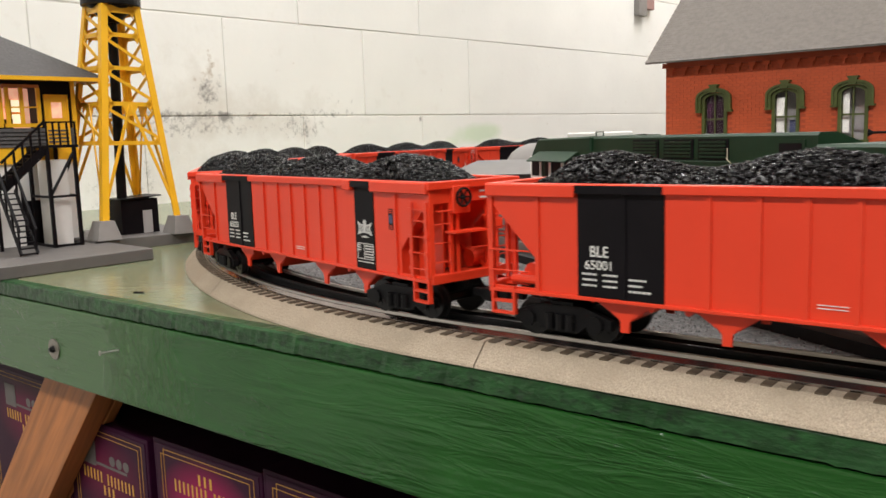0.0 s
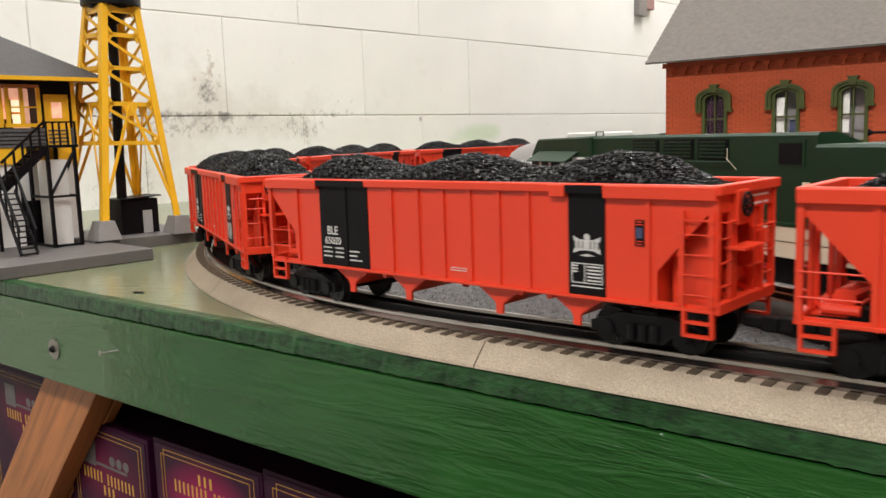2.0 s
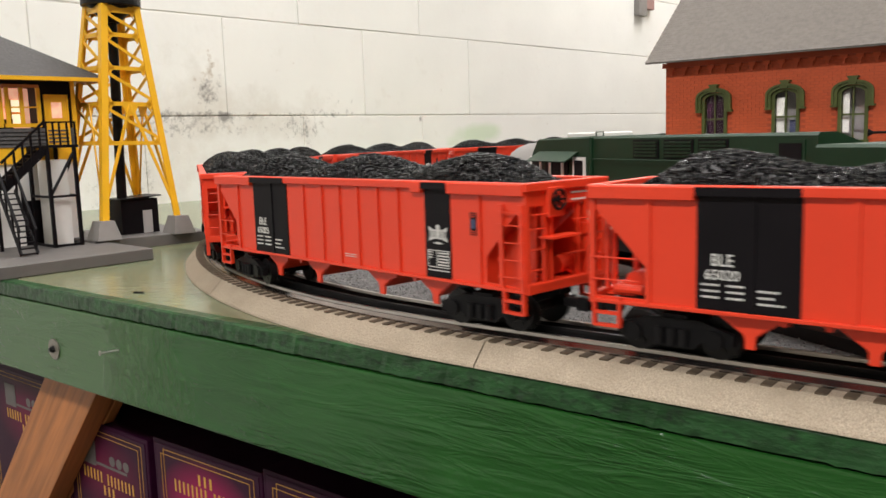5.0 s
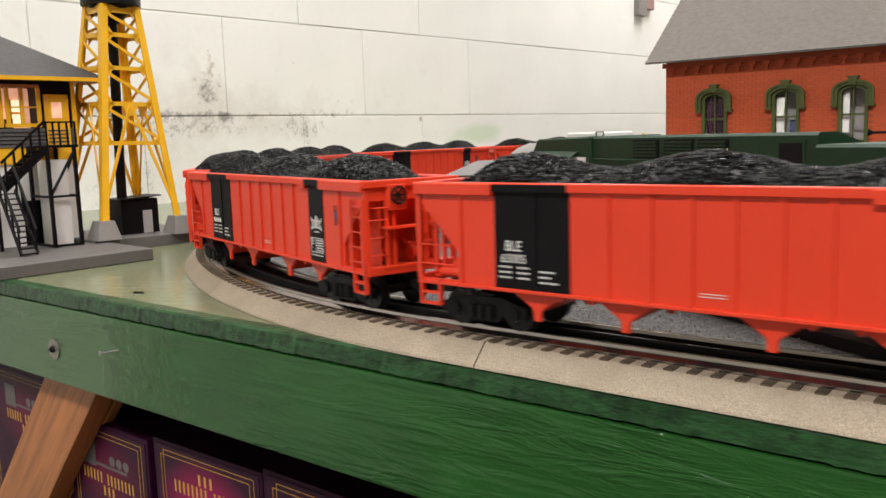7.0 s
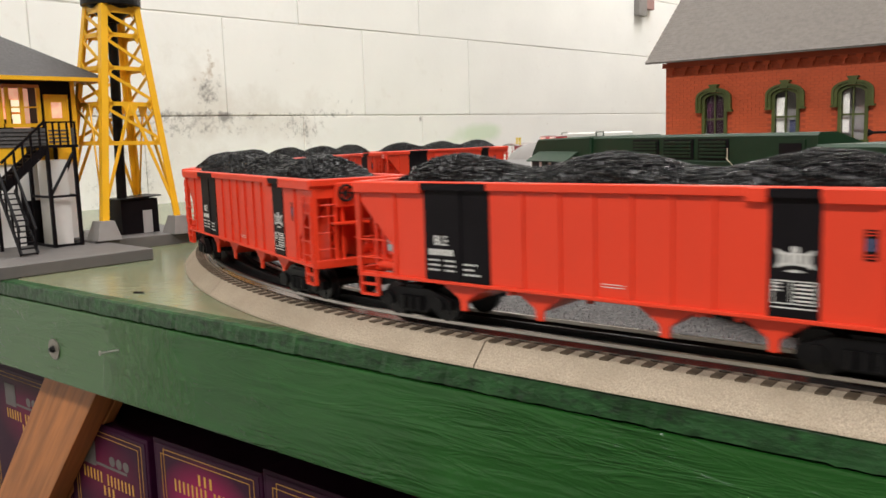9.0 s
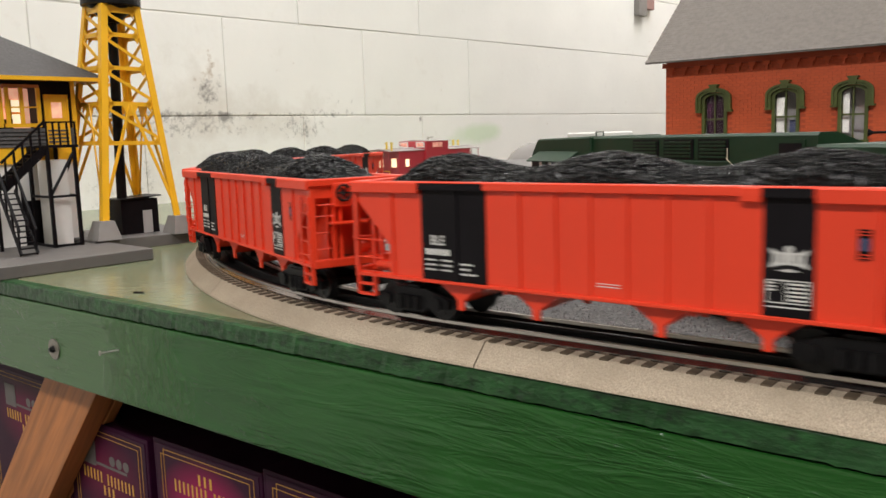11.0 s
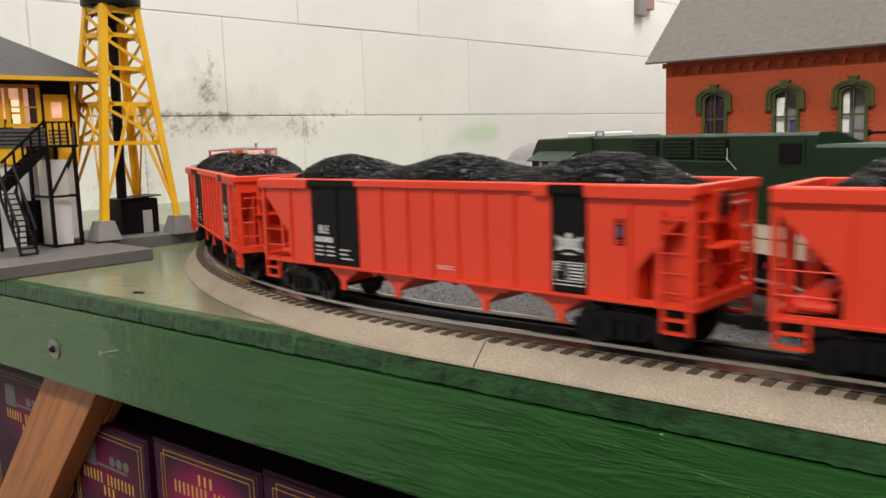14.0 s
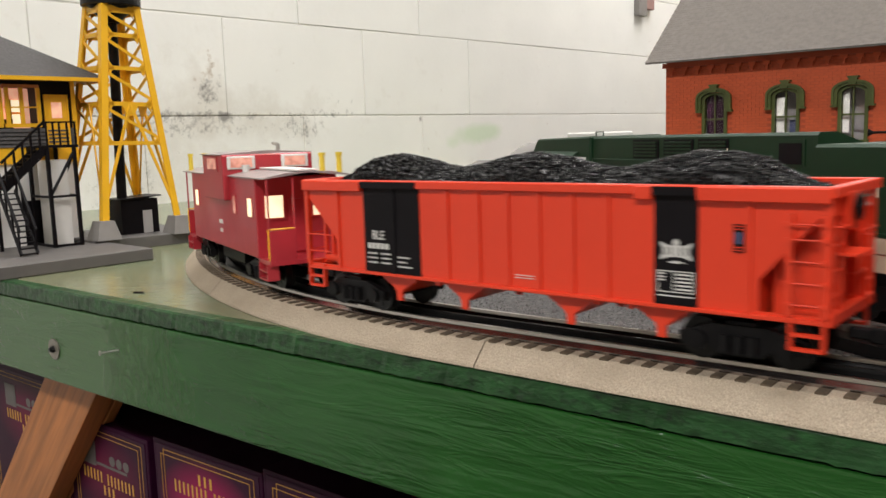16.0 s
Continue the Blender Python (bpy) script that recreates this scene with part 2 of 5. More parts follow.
def prism(bm, poly, y0, y1, m=None):
    """A polygon in x, z carried along y."""
    a = [bm.verts.new((m @ Vector((x, y0, z))) if m else (x, y0, z)) for x, z in poly]
    b = [bm.verts.new((m @ Vector((x, y1, z))) if m else (x, y1, z)) for x, z in poly]
    bm.faces.new(a), bm.faces.new(b[::-1])
    for i in range(len(poly)):
        j = (i + 1) % len(poly)
        bm.faces.new((a[j], a[i], b[i], b[j]))


def rod(bm, p0, p1, r, n=8, r1=None):
    p0, p1 = Vector(p0), Vector(p1)
    q = (p1 - p0).to_track_quat("Z", "Y").to_matrix()
    r1 = r if r1 is None else r1
    rings = []
    for p, rr in ((p0, r), (p1, r1)):
        rings.append([bm.verts.new(p + q @ Vector((rr * math.cos(k * 2 * math.pi / n), rr * math.sin(k * 2 * math.pi / n), 0))) for k in range(n)])
    for k in range(n):
        j = (k + 1) % n
        bm.faces.new((rings[0][k], rings[0][j], rings[1][j], rings[1][k]))
    bm.faces.new(rings[0][::-1]), bm.faces.new(rings[1])


def bar(bm, p0, p1, w, h, up=(0, 0, 1)):
    """A square bar from p0 to p1, w across and h along up."""
    p0, p1, up = Vector(p0), Vector(p1), Vector(up)
    d = (p1 - p0).normalized()
    s = d.cross(up).normalized()
    u = s.cross(d)
    v = [bm.verts.new(p + s * a * w / 2 + u * b * h / 2) for p in (p0, p1) for a, b in ((-1, -1), (1, -1), (1, 1), (-1, 1))]
    for f in ((3, 2, 1, 0), (4, 5, 6, 7), (0, 1, 5, 4), (1, 2, 6, 5), (2, 3, 7, 6), (3, 0, 4, 7)):
        bm.faces.new([v[i] for i in f])


def finish(bm, bevel=0.0, seg=1):
    bmesh.ops.recalc_face_normals(bm, faces=bm.faces)
    if bevel:
        bmesh.ops.bevel(bm, geom=list(bm.edges), offset=bevel, segments=seg, profile=0.7, affect="EDGES", clamp_overlap=True)
    return bm


def part(name, bm, material, parent=None, label="", smooth=False, at=None):
    bmesh.ops.recalc_face_normals(bm, faces=bm.faces)
    me = bpy.data.meshes.new(name)
    bm.to_mesh(me)
    bm.free()
    me.materials.append(M[material])
    if smooth:
        for p in me.polygons:
            p.use_smooth = True
    ob = new(name, me)
    if parent:
        ob.parent = parent
    if at is not None:
        ob.matrix_basis = at
    if label:
        ob["label"] = label
    return ob


def shared(name, me, parent, m):
    ob = new(name, me)
    ob.parent = parent
    ob.matrix_basis = m
    return ob


def thing(name, m, label, category, group="", kind=""):
    ob = new(name)
    ob.empty_display_size = 0.02
    ob.matrix_basis = m
    return tagged(ob, label, category, group, kind)


def boxes(*bs):
    bm = bmesh.new()
    for b in bs:
        box(bm, *b)
    return bm


# ---- the track's line: straight, half circle, straight ----
RAD = 0.6681
P1 = Vector((0.02014, 0.45595))
PHI = -0.68144
CEN = P1 + RAD * Vector((-math.sin(PHI), math.cos(PHI)))


EASE, WIDE = 0.20, 0.74           # the bend opens out after its first piece
H1 = PHI - EASE / RAD
PE = CEN + RAD * Vector((math.sin(H1), -math.cos(H1)))
C2 = PE + WIDE * Vector((-math.sin(H1), math.cos(H1)))
H2 = PHI - math.pi
BEND = EASE + (H1 - H2) * WIDE     # length of the whole bend


def track(s):
    """Place and heading of the centre line at s metres past the end of the curve."""
    if s >= 0:
        return P1 + s * Vector((math.cos(PHI), math.sin(PHI))), PHI
    if s > -EASE:
        h = PHI + s / RAD
        return CEN + RAD * Vector((math.sin(h), -math.cos(h))), h
    if s > -BEND:
        h = H1 + (s + EASE) / WIDE
        return C2 + WIDE * Vector((math.sin(h), -math.cos(h))), h
    p = C2 + WIDE * Vector((math.sin(H2), -math.cos(H2)))
    return p + (s + BEND) * Vector((math.cos(H2), math.sin(H2))), H2


# ---- travel of the train along the track ----
TRAVEL = [(0, -0.1517), (0.5, -0.1130), (1, -0.0757), (1.5, -0.0403), (2, -0.0053), (2.5, 0.0290), (3, 0.0655), (3.5, 0.1038), (4, 0.1429), (4.5, 0.1870),
          (5, 0.2353), (5.5, 0.2870), (6, 0.3422), (6.5, 0.4011), (7, 0.4630), (7.5, 0.5285), (8, 0.5975), (8.5, 0.6698), (9, 0.7473), (9.5, 0.8255),
          (10, 0.9060), (10.5, 0.9895), (11, 1.0757), (11.5, 1.1643), (12, 1.2570), (12.5, 1.3510), (13, 1.4460), (13.5, 1.5419), (14, 1.6382), (14.5, 1.7352),
          (15, 1.8325), (15.5, 1.9290), (16, 2.0213)]
SPACING = 0.3306


def travel(t):
    """Metres travelled at t, through smooth cubics."""
    i = min(max(int(t / 0.5), 0), len(TRAVEL) - 2)
    u = t / 0.5 - i
    p = [TRAVEL[min(max(k, 0), len(TRAVEL) - 1)][1] for k in (i - 1, i, i + 1, i + 2)]
    m0, m1 = (p[2] - p[0]) / 2, (p[3] - p[1]) / 2
    return p[1] * (2 * u**3 - 3 * u**2 + 1) + m0 * (u**3 - 2 * u**2 + u) + p[2] * (-2 * u**3 + 3 * u**2) + m1 * (u**3 - u**2)


def car_pose(s, half):
    a, b = track(s - half)[0], track(s + half)[0]
    o, d = (a + b) / 2, b - a
    return Matrix.Translation((o.x, o.y, ZR)) @ Matrix.Rotation(math.atan2(d.y, d.x), 4, "Z")


# ---- structure ----
ROOM = Matrix.Rotation(WALL, 4, "Z")          # u along the wall, v into it
TAB = Matrix.Translation((-0.3986 + 0.0027, 0.7483 + 0.0033, 0)) @ Matrix.Rotation(EDGE, 4, "Z")   # x along the front edge, y inwards
WV = 1.5346


def room():
    f = boxes((-3.2, 3.6, -3.0, 1.75, -1.0, -0.93))
    tagged(part("floor", f, "floor", None, at=ROOM), "grey concrete floor", "floor", kind="structure")
    c = boxes((-3.2, 3.6, -3.0, 1.75, 1.7, 1.76))
    tagged(part("ceiling", c, "room", None, at=ROOM), "plain pale ceiling", "ceiling", kind="structure")
    for name, b in (("wall_south", (-3.2, 3.6, -3.1, -3.0, -1, 1.76)), ("wall_east", (3.6, 3.7, -3.1, 1.75, -1, 1.76)), ("wall_west", (-3.3, -3.2, -3.1, 1.75, -1, 1.76))):
        tagged(part(name, boxes(b), "room", None, at=ROOM), "plain painted room wall", "wall", kind="structure")
    # block wall: courses 0.203 high, blocks 0.397 long in running bond
    w = tagged(part("wall_north", boxes((-3.2, 3.6, WV + 0.0034, WV + 0.15, -1, 1.76)), "wallp", None, at=ROOM), "white painted concrete block wall with stains", "wall", kind="structure")
    bl, h, j = 0.3905, 0.2020, 0.0026
    meshes = {}
    for r in range(-2, 3):
        z0 = 0.1712 + r * h
        shift = 1.0195 if r % 2 == 0 else 1.2185
        for k in range(-3, 3 if r % 2 == 0 else 2):
            n = 1 if k < (2 if r % 2 == 0 else 1) else 5       # thick paint hides the upright joints further along
            if n not in meshes:
                bm = boxes((j / 2, n * bl - j / 2, 0.0, 0.012, j / 2, h - j / 2))
                finish(bm, 0.0020, 3)
                ob = part("block", bm, "wallp", w)
                meshes[n] = ob.data
            else:
                ob = shared("block", meshes[n], w, Matrix())
            ob.matrix_basis = Matrix.Translation((shift + k * bl, WV + random.uniform(-0.0006, 0.0006), z0))
    # table
    t = thing("train_table", TAB, "green painted plywood layout table with a timber fascia", "table")
    part("tabletop", boxes((-0.76, 3.0, 0.0, 1.55, -0.0126, 0.0)), "top", t, "worn faded green painted plywood top")
    bm = bmesh.new()
    n = 900
    prev = None
    for i in range(n + 1):
        x = -0.76 + i * 3.76 / n
        e = 0.0003 * noise.noise(Vector((x * 30, 0, 0))) + 0.0005 * noise.noise(Vector((x * 170, 3, 0))) - 0.0006 * max(0.0, noise.noise(Vector((x * 75, 9, 0))) - 0.32)
        ring = [bm.verts.new(p) for p in ((x, -0.0036 - e, -0.0122 - 1.6 * e), (x, -0.0040 + e, -0.0011 + e), (x, -0.0030 + e, 0.0003 + e), (x, 0.006, 0.0005), (x, 0.006, -0.0122))]
        if prev:
            for a in range(5):
                bm.faces.new((prev[a], prev[(a + 1) % 5], ring[(a + 1) % 5], ring[a]))
        prev = ring
    part("top_edge", bm, "ply", t, "chipped green painted plywood edge")
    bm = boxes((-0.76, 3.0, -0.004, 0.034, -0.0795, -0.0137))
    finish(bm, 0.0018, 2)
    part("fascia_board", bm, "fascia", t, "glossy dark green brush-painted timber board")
    # black filler that paints the shade inside the seam
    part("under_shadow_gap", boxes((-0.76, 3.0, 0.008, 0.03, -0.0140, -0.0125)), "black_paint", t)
    for x in (-0.7, 0.9, 2.6):
        part("leg", boxes((x, x + 0.09, 0.04, 0.13, -0.93, -0.0126)), "wood", t)
    part("back_rail", boxes((-0.76, 3.0, 1.5, 1.54, -0.1, -0.0126)), "wood", t)


def sweep(s0, s1, profile, step=0.01):
    bm = bmesh.new()
    n = max(2, int((s1 - s0) / step))
    prev = None
    for i in range(n + 1):
        p, h = track(s0 + (s1 - s0) * i / n)
        nx, ny = -math.sin(h), math.cos(h)
        ring = [bm.verts.new((p.x + nx * y, p.y + ny * y, z)) for y, z in profile]
        if prev:
            for a in range(len(ring)):
                b = (a + 1) % len(ring)
                bm.faces.new((prev[a], prev[b], ring[b], ring[a]))
        else:
            bm.faces.new(ring)
        prev = ring
    bm.faces.new(prev[::-1])
    return bm


def lay_track():
    tr = thing("model_track", Matrix(), "three-rail model railway track on beige roadbed", "track", kind="structure")
    step = math.radians(22.5) * RAD * 1.09
    cuts = [2.2, 0.73, 0.0225] + [0.0225 - step * k for k in range(1, 8)] + [-2.35, -2.9, -3.4]
    prof = [(-0.0385, 0.0004), (-0.0379, 0.0018), (-0.0284, 0.0113), (-0.0277, 0.0118), (0.0277, 0.0118), (0.0284, 0.0113), (0.0379, 0.0018), (0.0385, 0.0004)]
    for a, b in zip(cuts, cuts[1:]):
        part("roadbed", sweep(b + 0.0005, a - 0.0005, prof), "roadbed", tr, "beige moulded plastic roadbed")
    for y in (-0.0159, 0.0, 0.0159):
        w = 0.0015 if y else 0.0013
        part("rail_web", sweep(-3.4, 2.2, [(y - 0.0034, 0.0117), (y - 0.0033, 0.0132), (y - w * 0.6, 0.0155), (y + w * 0.6, 0.0155), (y + 0.0033, 0.0132), (y + 0.0034, 0.0117)] if y else [(-0.001, 0.0117), (-0.001, 0.0154), (0.001, 0.0154), (0.001, 0.0117)]), "rail_side" if y < 0 else "web", tr)
        part("rail" if y else "centre_rail", sweep(-3.4, 2.2, [(y - w, 0.0154), (y - w * 0.8, ZR), (y + w * 0.8, ZR), (y + w, 0.0154)]), "rail" if y else "web", tr, "worn steel rail" if y else "black centre rail")
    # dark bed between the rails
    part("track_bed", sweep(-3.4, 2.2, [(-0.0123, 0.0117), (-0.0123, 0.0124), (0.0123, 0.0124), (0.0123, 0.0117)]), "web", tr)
    # black strip beyond the far rail, painted as shade below the cars
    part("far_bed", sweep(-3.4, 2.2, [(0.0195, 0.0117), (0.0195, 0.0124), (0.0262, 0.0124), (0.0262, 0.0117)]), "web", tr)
    tagged(part("gravel_bank", sweep(-2.1, 2.2, [(0.0262, 0.0010), (0.0262, 0.0136), (0.0300, 0.0132), (0.0520, 0.0012)]), "gravel"), "grey gravel banked against the track", "gravel", kind="structure")
    bm = boxes((-0.0023, 0.0023, -0.0280, -0.0205, 0.0095, 0.0124), (-0.0023, 0.0023, 0.0205, 0.0280, 0.0095, 0.0124), (-0.0018, 0.0018, -0.0205, 0.0205, 0.0095, 0.0110))
    first = part("tie", bm, "tie", tr)
    pitch, k0 = 0.0105, 0.03723
    for k in range(-126, 45):
        s = k0 + k * pitch
        p, h = track(s)
        m = Matrix.Translation((p.x, p.y, 0)) @ Matrix.Rotation(h, 4, "Z")
        if k == -126:
            first.matrix_basis = m
        else:
            shared("tie", first.data, tr, m)
    # gravel sheet inside the loop
    bm = bmesh.new()
    ring = []
    for i in range(90):
        p, h = track(-BEND + i * (BEND + 2.0) / 89)
        ring.append(bm.verts.new((p.x - math.sin(h) * 0.037, p.y + math.cos(h) * 0.037, 0.0016)))
    p, h = track(-BEND - 2.0)
    ring.append(bm.verts.new((p.x - math.sin(h) * 0.037, p.y + math.cos(h) * 0.037, 0.0016)))
    bm.faces.new(ring)
    tagged(part("gravel_ground", bm, "gravel"), "grey gravel scatter inside the track loop", "gravel", kind="structure")
    rng = random.Random(11)
    verts, faces = [], []
    for k in range(9000):
        s, off = rng.uniform(-0.35, 0.48), 0.038 + 0.19 * rng.random() ** 1.3
        p, h = track(s)
        c = Vector((p.x - math.sin(h) * off, p.y + math.cos(h) * off, 0.0019))
        r = rng.uniform(0.0006, 0.0013)
        a0 = rng.uniform(0, 6.28)
        n = len(verts)
        for i in range(4):
            a = a0 + i * 1.571 + rng.uniform(-0.35, 0.35)
            verts.append((c.x + r * math.cos(a), c.y + r * math.sin(a), 0.0014))
        verts.append((c.x + rng.uniform(-0.3, 0.3) * r, c.y + rng.uniform(-0.3, 0.3) * r, 0.0018 + r * rng.uniform(0.5, 1.0)))
        faces += [(n + i, n + (i + 1) % 4, n + 4) for i in range(4)]
    me = bpy.data.meshes.new("gravel_chips")
    me.from_pydata(verts, [], faces)
    me.materials.append(M["chip"])
    tagged(new("gravel", me), "loose grey gravel chips beside the track", "gravel", kind="stuff")


# ---- hopper car ----
L2, W2, TOPZ, BOTZ = 0.1495, 0.0311, 0.076, 0.0255
RIBS = [-0.1225, -0.0775, -0.0392, -0.0187, -0.0004, 0.0180, 0.0368, 0.0550, 0.1190]
TRUCK, PIVOT = 0.1135, 0.136
SIDE = [(-L2, BOTZ), (-0.1240, BOTZ), (-0.1240, 0.0300), (-0.1240, 0.0400), (-0.1475, 0.0645), (-L2, 0.0645), (-L2, TOPZ - 0.002), (L2, TOPZ - 0.002), (L2, 0.0665),
        (0.1480, 0.0662), (0.1231, 0.0385), (0.1231, BOTZ), (L2, BOTZ), (L2, BOTZ - 0.002), (-L2, BOTZ - 0.002)]


def coal_height(x, y, hx, hy, seed):
    u, v = x / hx, y / hy
    hump = 0.0090 + 0.0038 * math.cos(2.9 * math.pi * u + 0.25)
    edge = max(0.0, 1 - v * v) ** 0.75 * min(1.0, max(0.0, 1 - abs(u)) * 5.5) ** 0.8
    return 0.0716 + (0.0045 + hump) * edge + 0.0010 * noise.noise(Vector((x * 110, y * 110, seed + 4)))


def coal_mesh(seed):
    """A heaped bed covered in loose angular flakes."""
    rng = random.Random(int(seed * 7))
    hx, hy, nx, ny = 0.1390, 0.0292, 120, 26
    verts, faces = [], []
    for i in range(nx + 1):
        for j in range(ny + 1):
            x, y = -hx + 2 * hx * i / nx, -hy + 2 * hy * j / ny
            verts.append((x, y, coal_height(x, y, hx, hy, seed) - 0.0006))
    for i in range(nx):
        for j in range(ny):
            k = i * (ny + 1) + j
            faces.append((k, k + ny + 1, k + ny + 2, k + 1))
    for k in range(9000):
        x, y = rng.uniform(-hx, hx) * 0.992, rng.uniform(-hy, hy) * 0.985
        c = Vector((x, y, coal_height(x, y, hx, hy, seed) + rng.uniform(-0.0003, 0.0007)))
        r = rng.uniform(0.0007, 0.0015) * (1.25 if rng.random() < 0.15 else 1.0)
        q = Matrix.Rotation(rng.uniform(0, 6.28), 3, "Z") @ Matrix.Rotation(rng.uniform(-0.75, 0.75), 3, "X") @ Matrix.Rotation(rng.uniform(-0.6, 0.6), 3, "Y")
        n, m = len(verts), 4 if rng.random() < 0.6 else 5
        for z, w in ((-0.5, 1.0), (0.35, 0.72)):
            for a in range(m):
                t = a * 2 * math.pi / m + rng.uniform(-0.35, 0.35)
                verts.append(tuple(c + q @ Vector((r * w * math.cos(t), 0.7 * r * w * math.sin(t), z * r * rng.uniform(0.5, 0.8)))))
        faces.append(tuple(n + m + a for a in range(m)))
        faces += [(n + a, n + (a + 1) % m, n + m + (a + 1) % m, n + m + a) for a in range(m)]
    me = bpy.data.meshes.new("coal_load")
    me.from_pydata(verts, [], faces)
    me.materials.append(M["coal"])
    return me


def text_mesh(word, size):
    c = bpy.data.curves.new("lettering", "FONT")
    c.body, c.size, c.align_x = word, size, "CENTER"
    c.extrude, c.offset = 0.0001, size * 0.006
    ob = new("lettering", c)
    bpy.context.view_layer.update()
    me = bpy.data.meshes.new_from_object(ob.evaluated_get(bpy.context.evaluated_depsgraph_get()))
    bpy.data.objects.remove(ob)
    me.materials.clear()
    me.materials.append(M["print"])
    return me


def truck_parts(tk):
    """Frame, springs and wheelsets of one four-wheel bogie."""
    for y in (-1, 1):
        bm = bmesh.new()
        y0, y1 = (y * 0.0205, y * 0.0245)
        prism(bm, [(-0.0265, 0.0075), (-0.0265, 0.0125), (-0.012, 0.0175), (0.012, 0.0175), (0.0265, 0.0125), (0.0265, 0.0075), (0.0135, 0.0085),
                   (0.0085, 0.0045), (-0.0085, 0.0045), (-0.0135, 0.0085)], min(y0, y1), max(y0, y1))
        for x in (-0.0185, 0.0185):
            rod(bm, (x, y * 0.0235, 0.0098), (x, y * 0.0262, 0.0098), 0.0042, 12)
        for x in (-0.0055, 0, 0.0055):
            rod(bm, (x, y * 0.0255, 0.006), (x, y * 0.0255, 0.0135), 0.0022, 8)
        part("side_frame", bm, "black", tk)
    part("bolster", boxes((-0.006, 0.006, -0.0235, 0.0235, 0.009, 0.019)), "black", tk)
    for x in (-0.0185, 0.0185):
        bm = bmesh.new()
        rod(bm, (0, -0.021, 0), (0, 0.021, 0), 0.0025, 8)
        for y in (-1, 1):
            rod(bm, (0, y * 0.0138, 0), (0, y * 0.0185, 0), 0.0092, 28)
            rod(bm, (0, y * 0.0128, 0), (0, y * 0.0140, 0), 0.0103, 28)
            for k in range(6):
                a = k * math.pi / 3
                rod(bm, (0.0052 * math.cos(a), y * 0.0184, 0.0052 * math.sin(a)), (0.0052 * math.cos(a), y * 0.0189, 0.0052 * math.sin(a)), 0.0014, 6)
        ws = part("wheelset", bm, "wheel", tk, "blackened metal wheelset")
        ws.location = (x, 0, 0.0093)


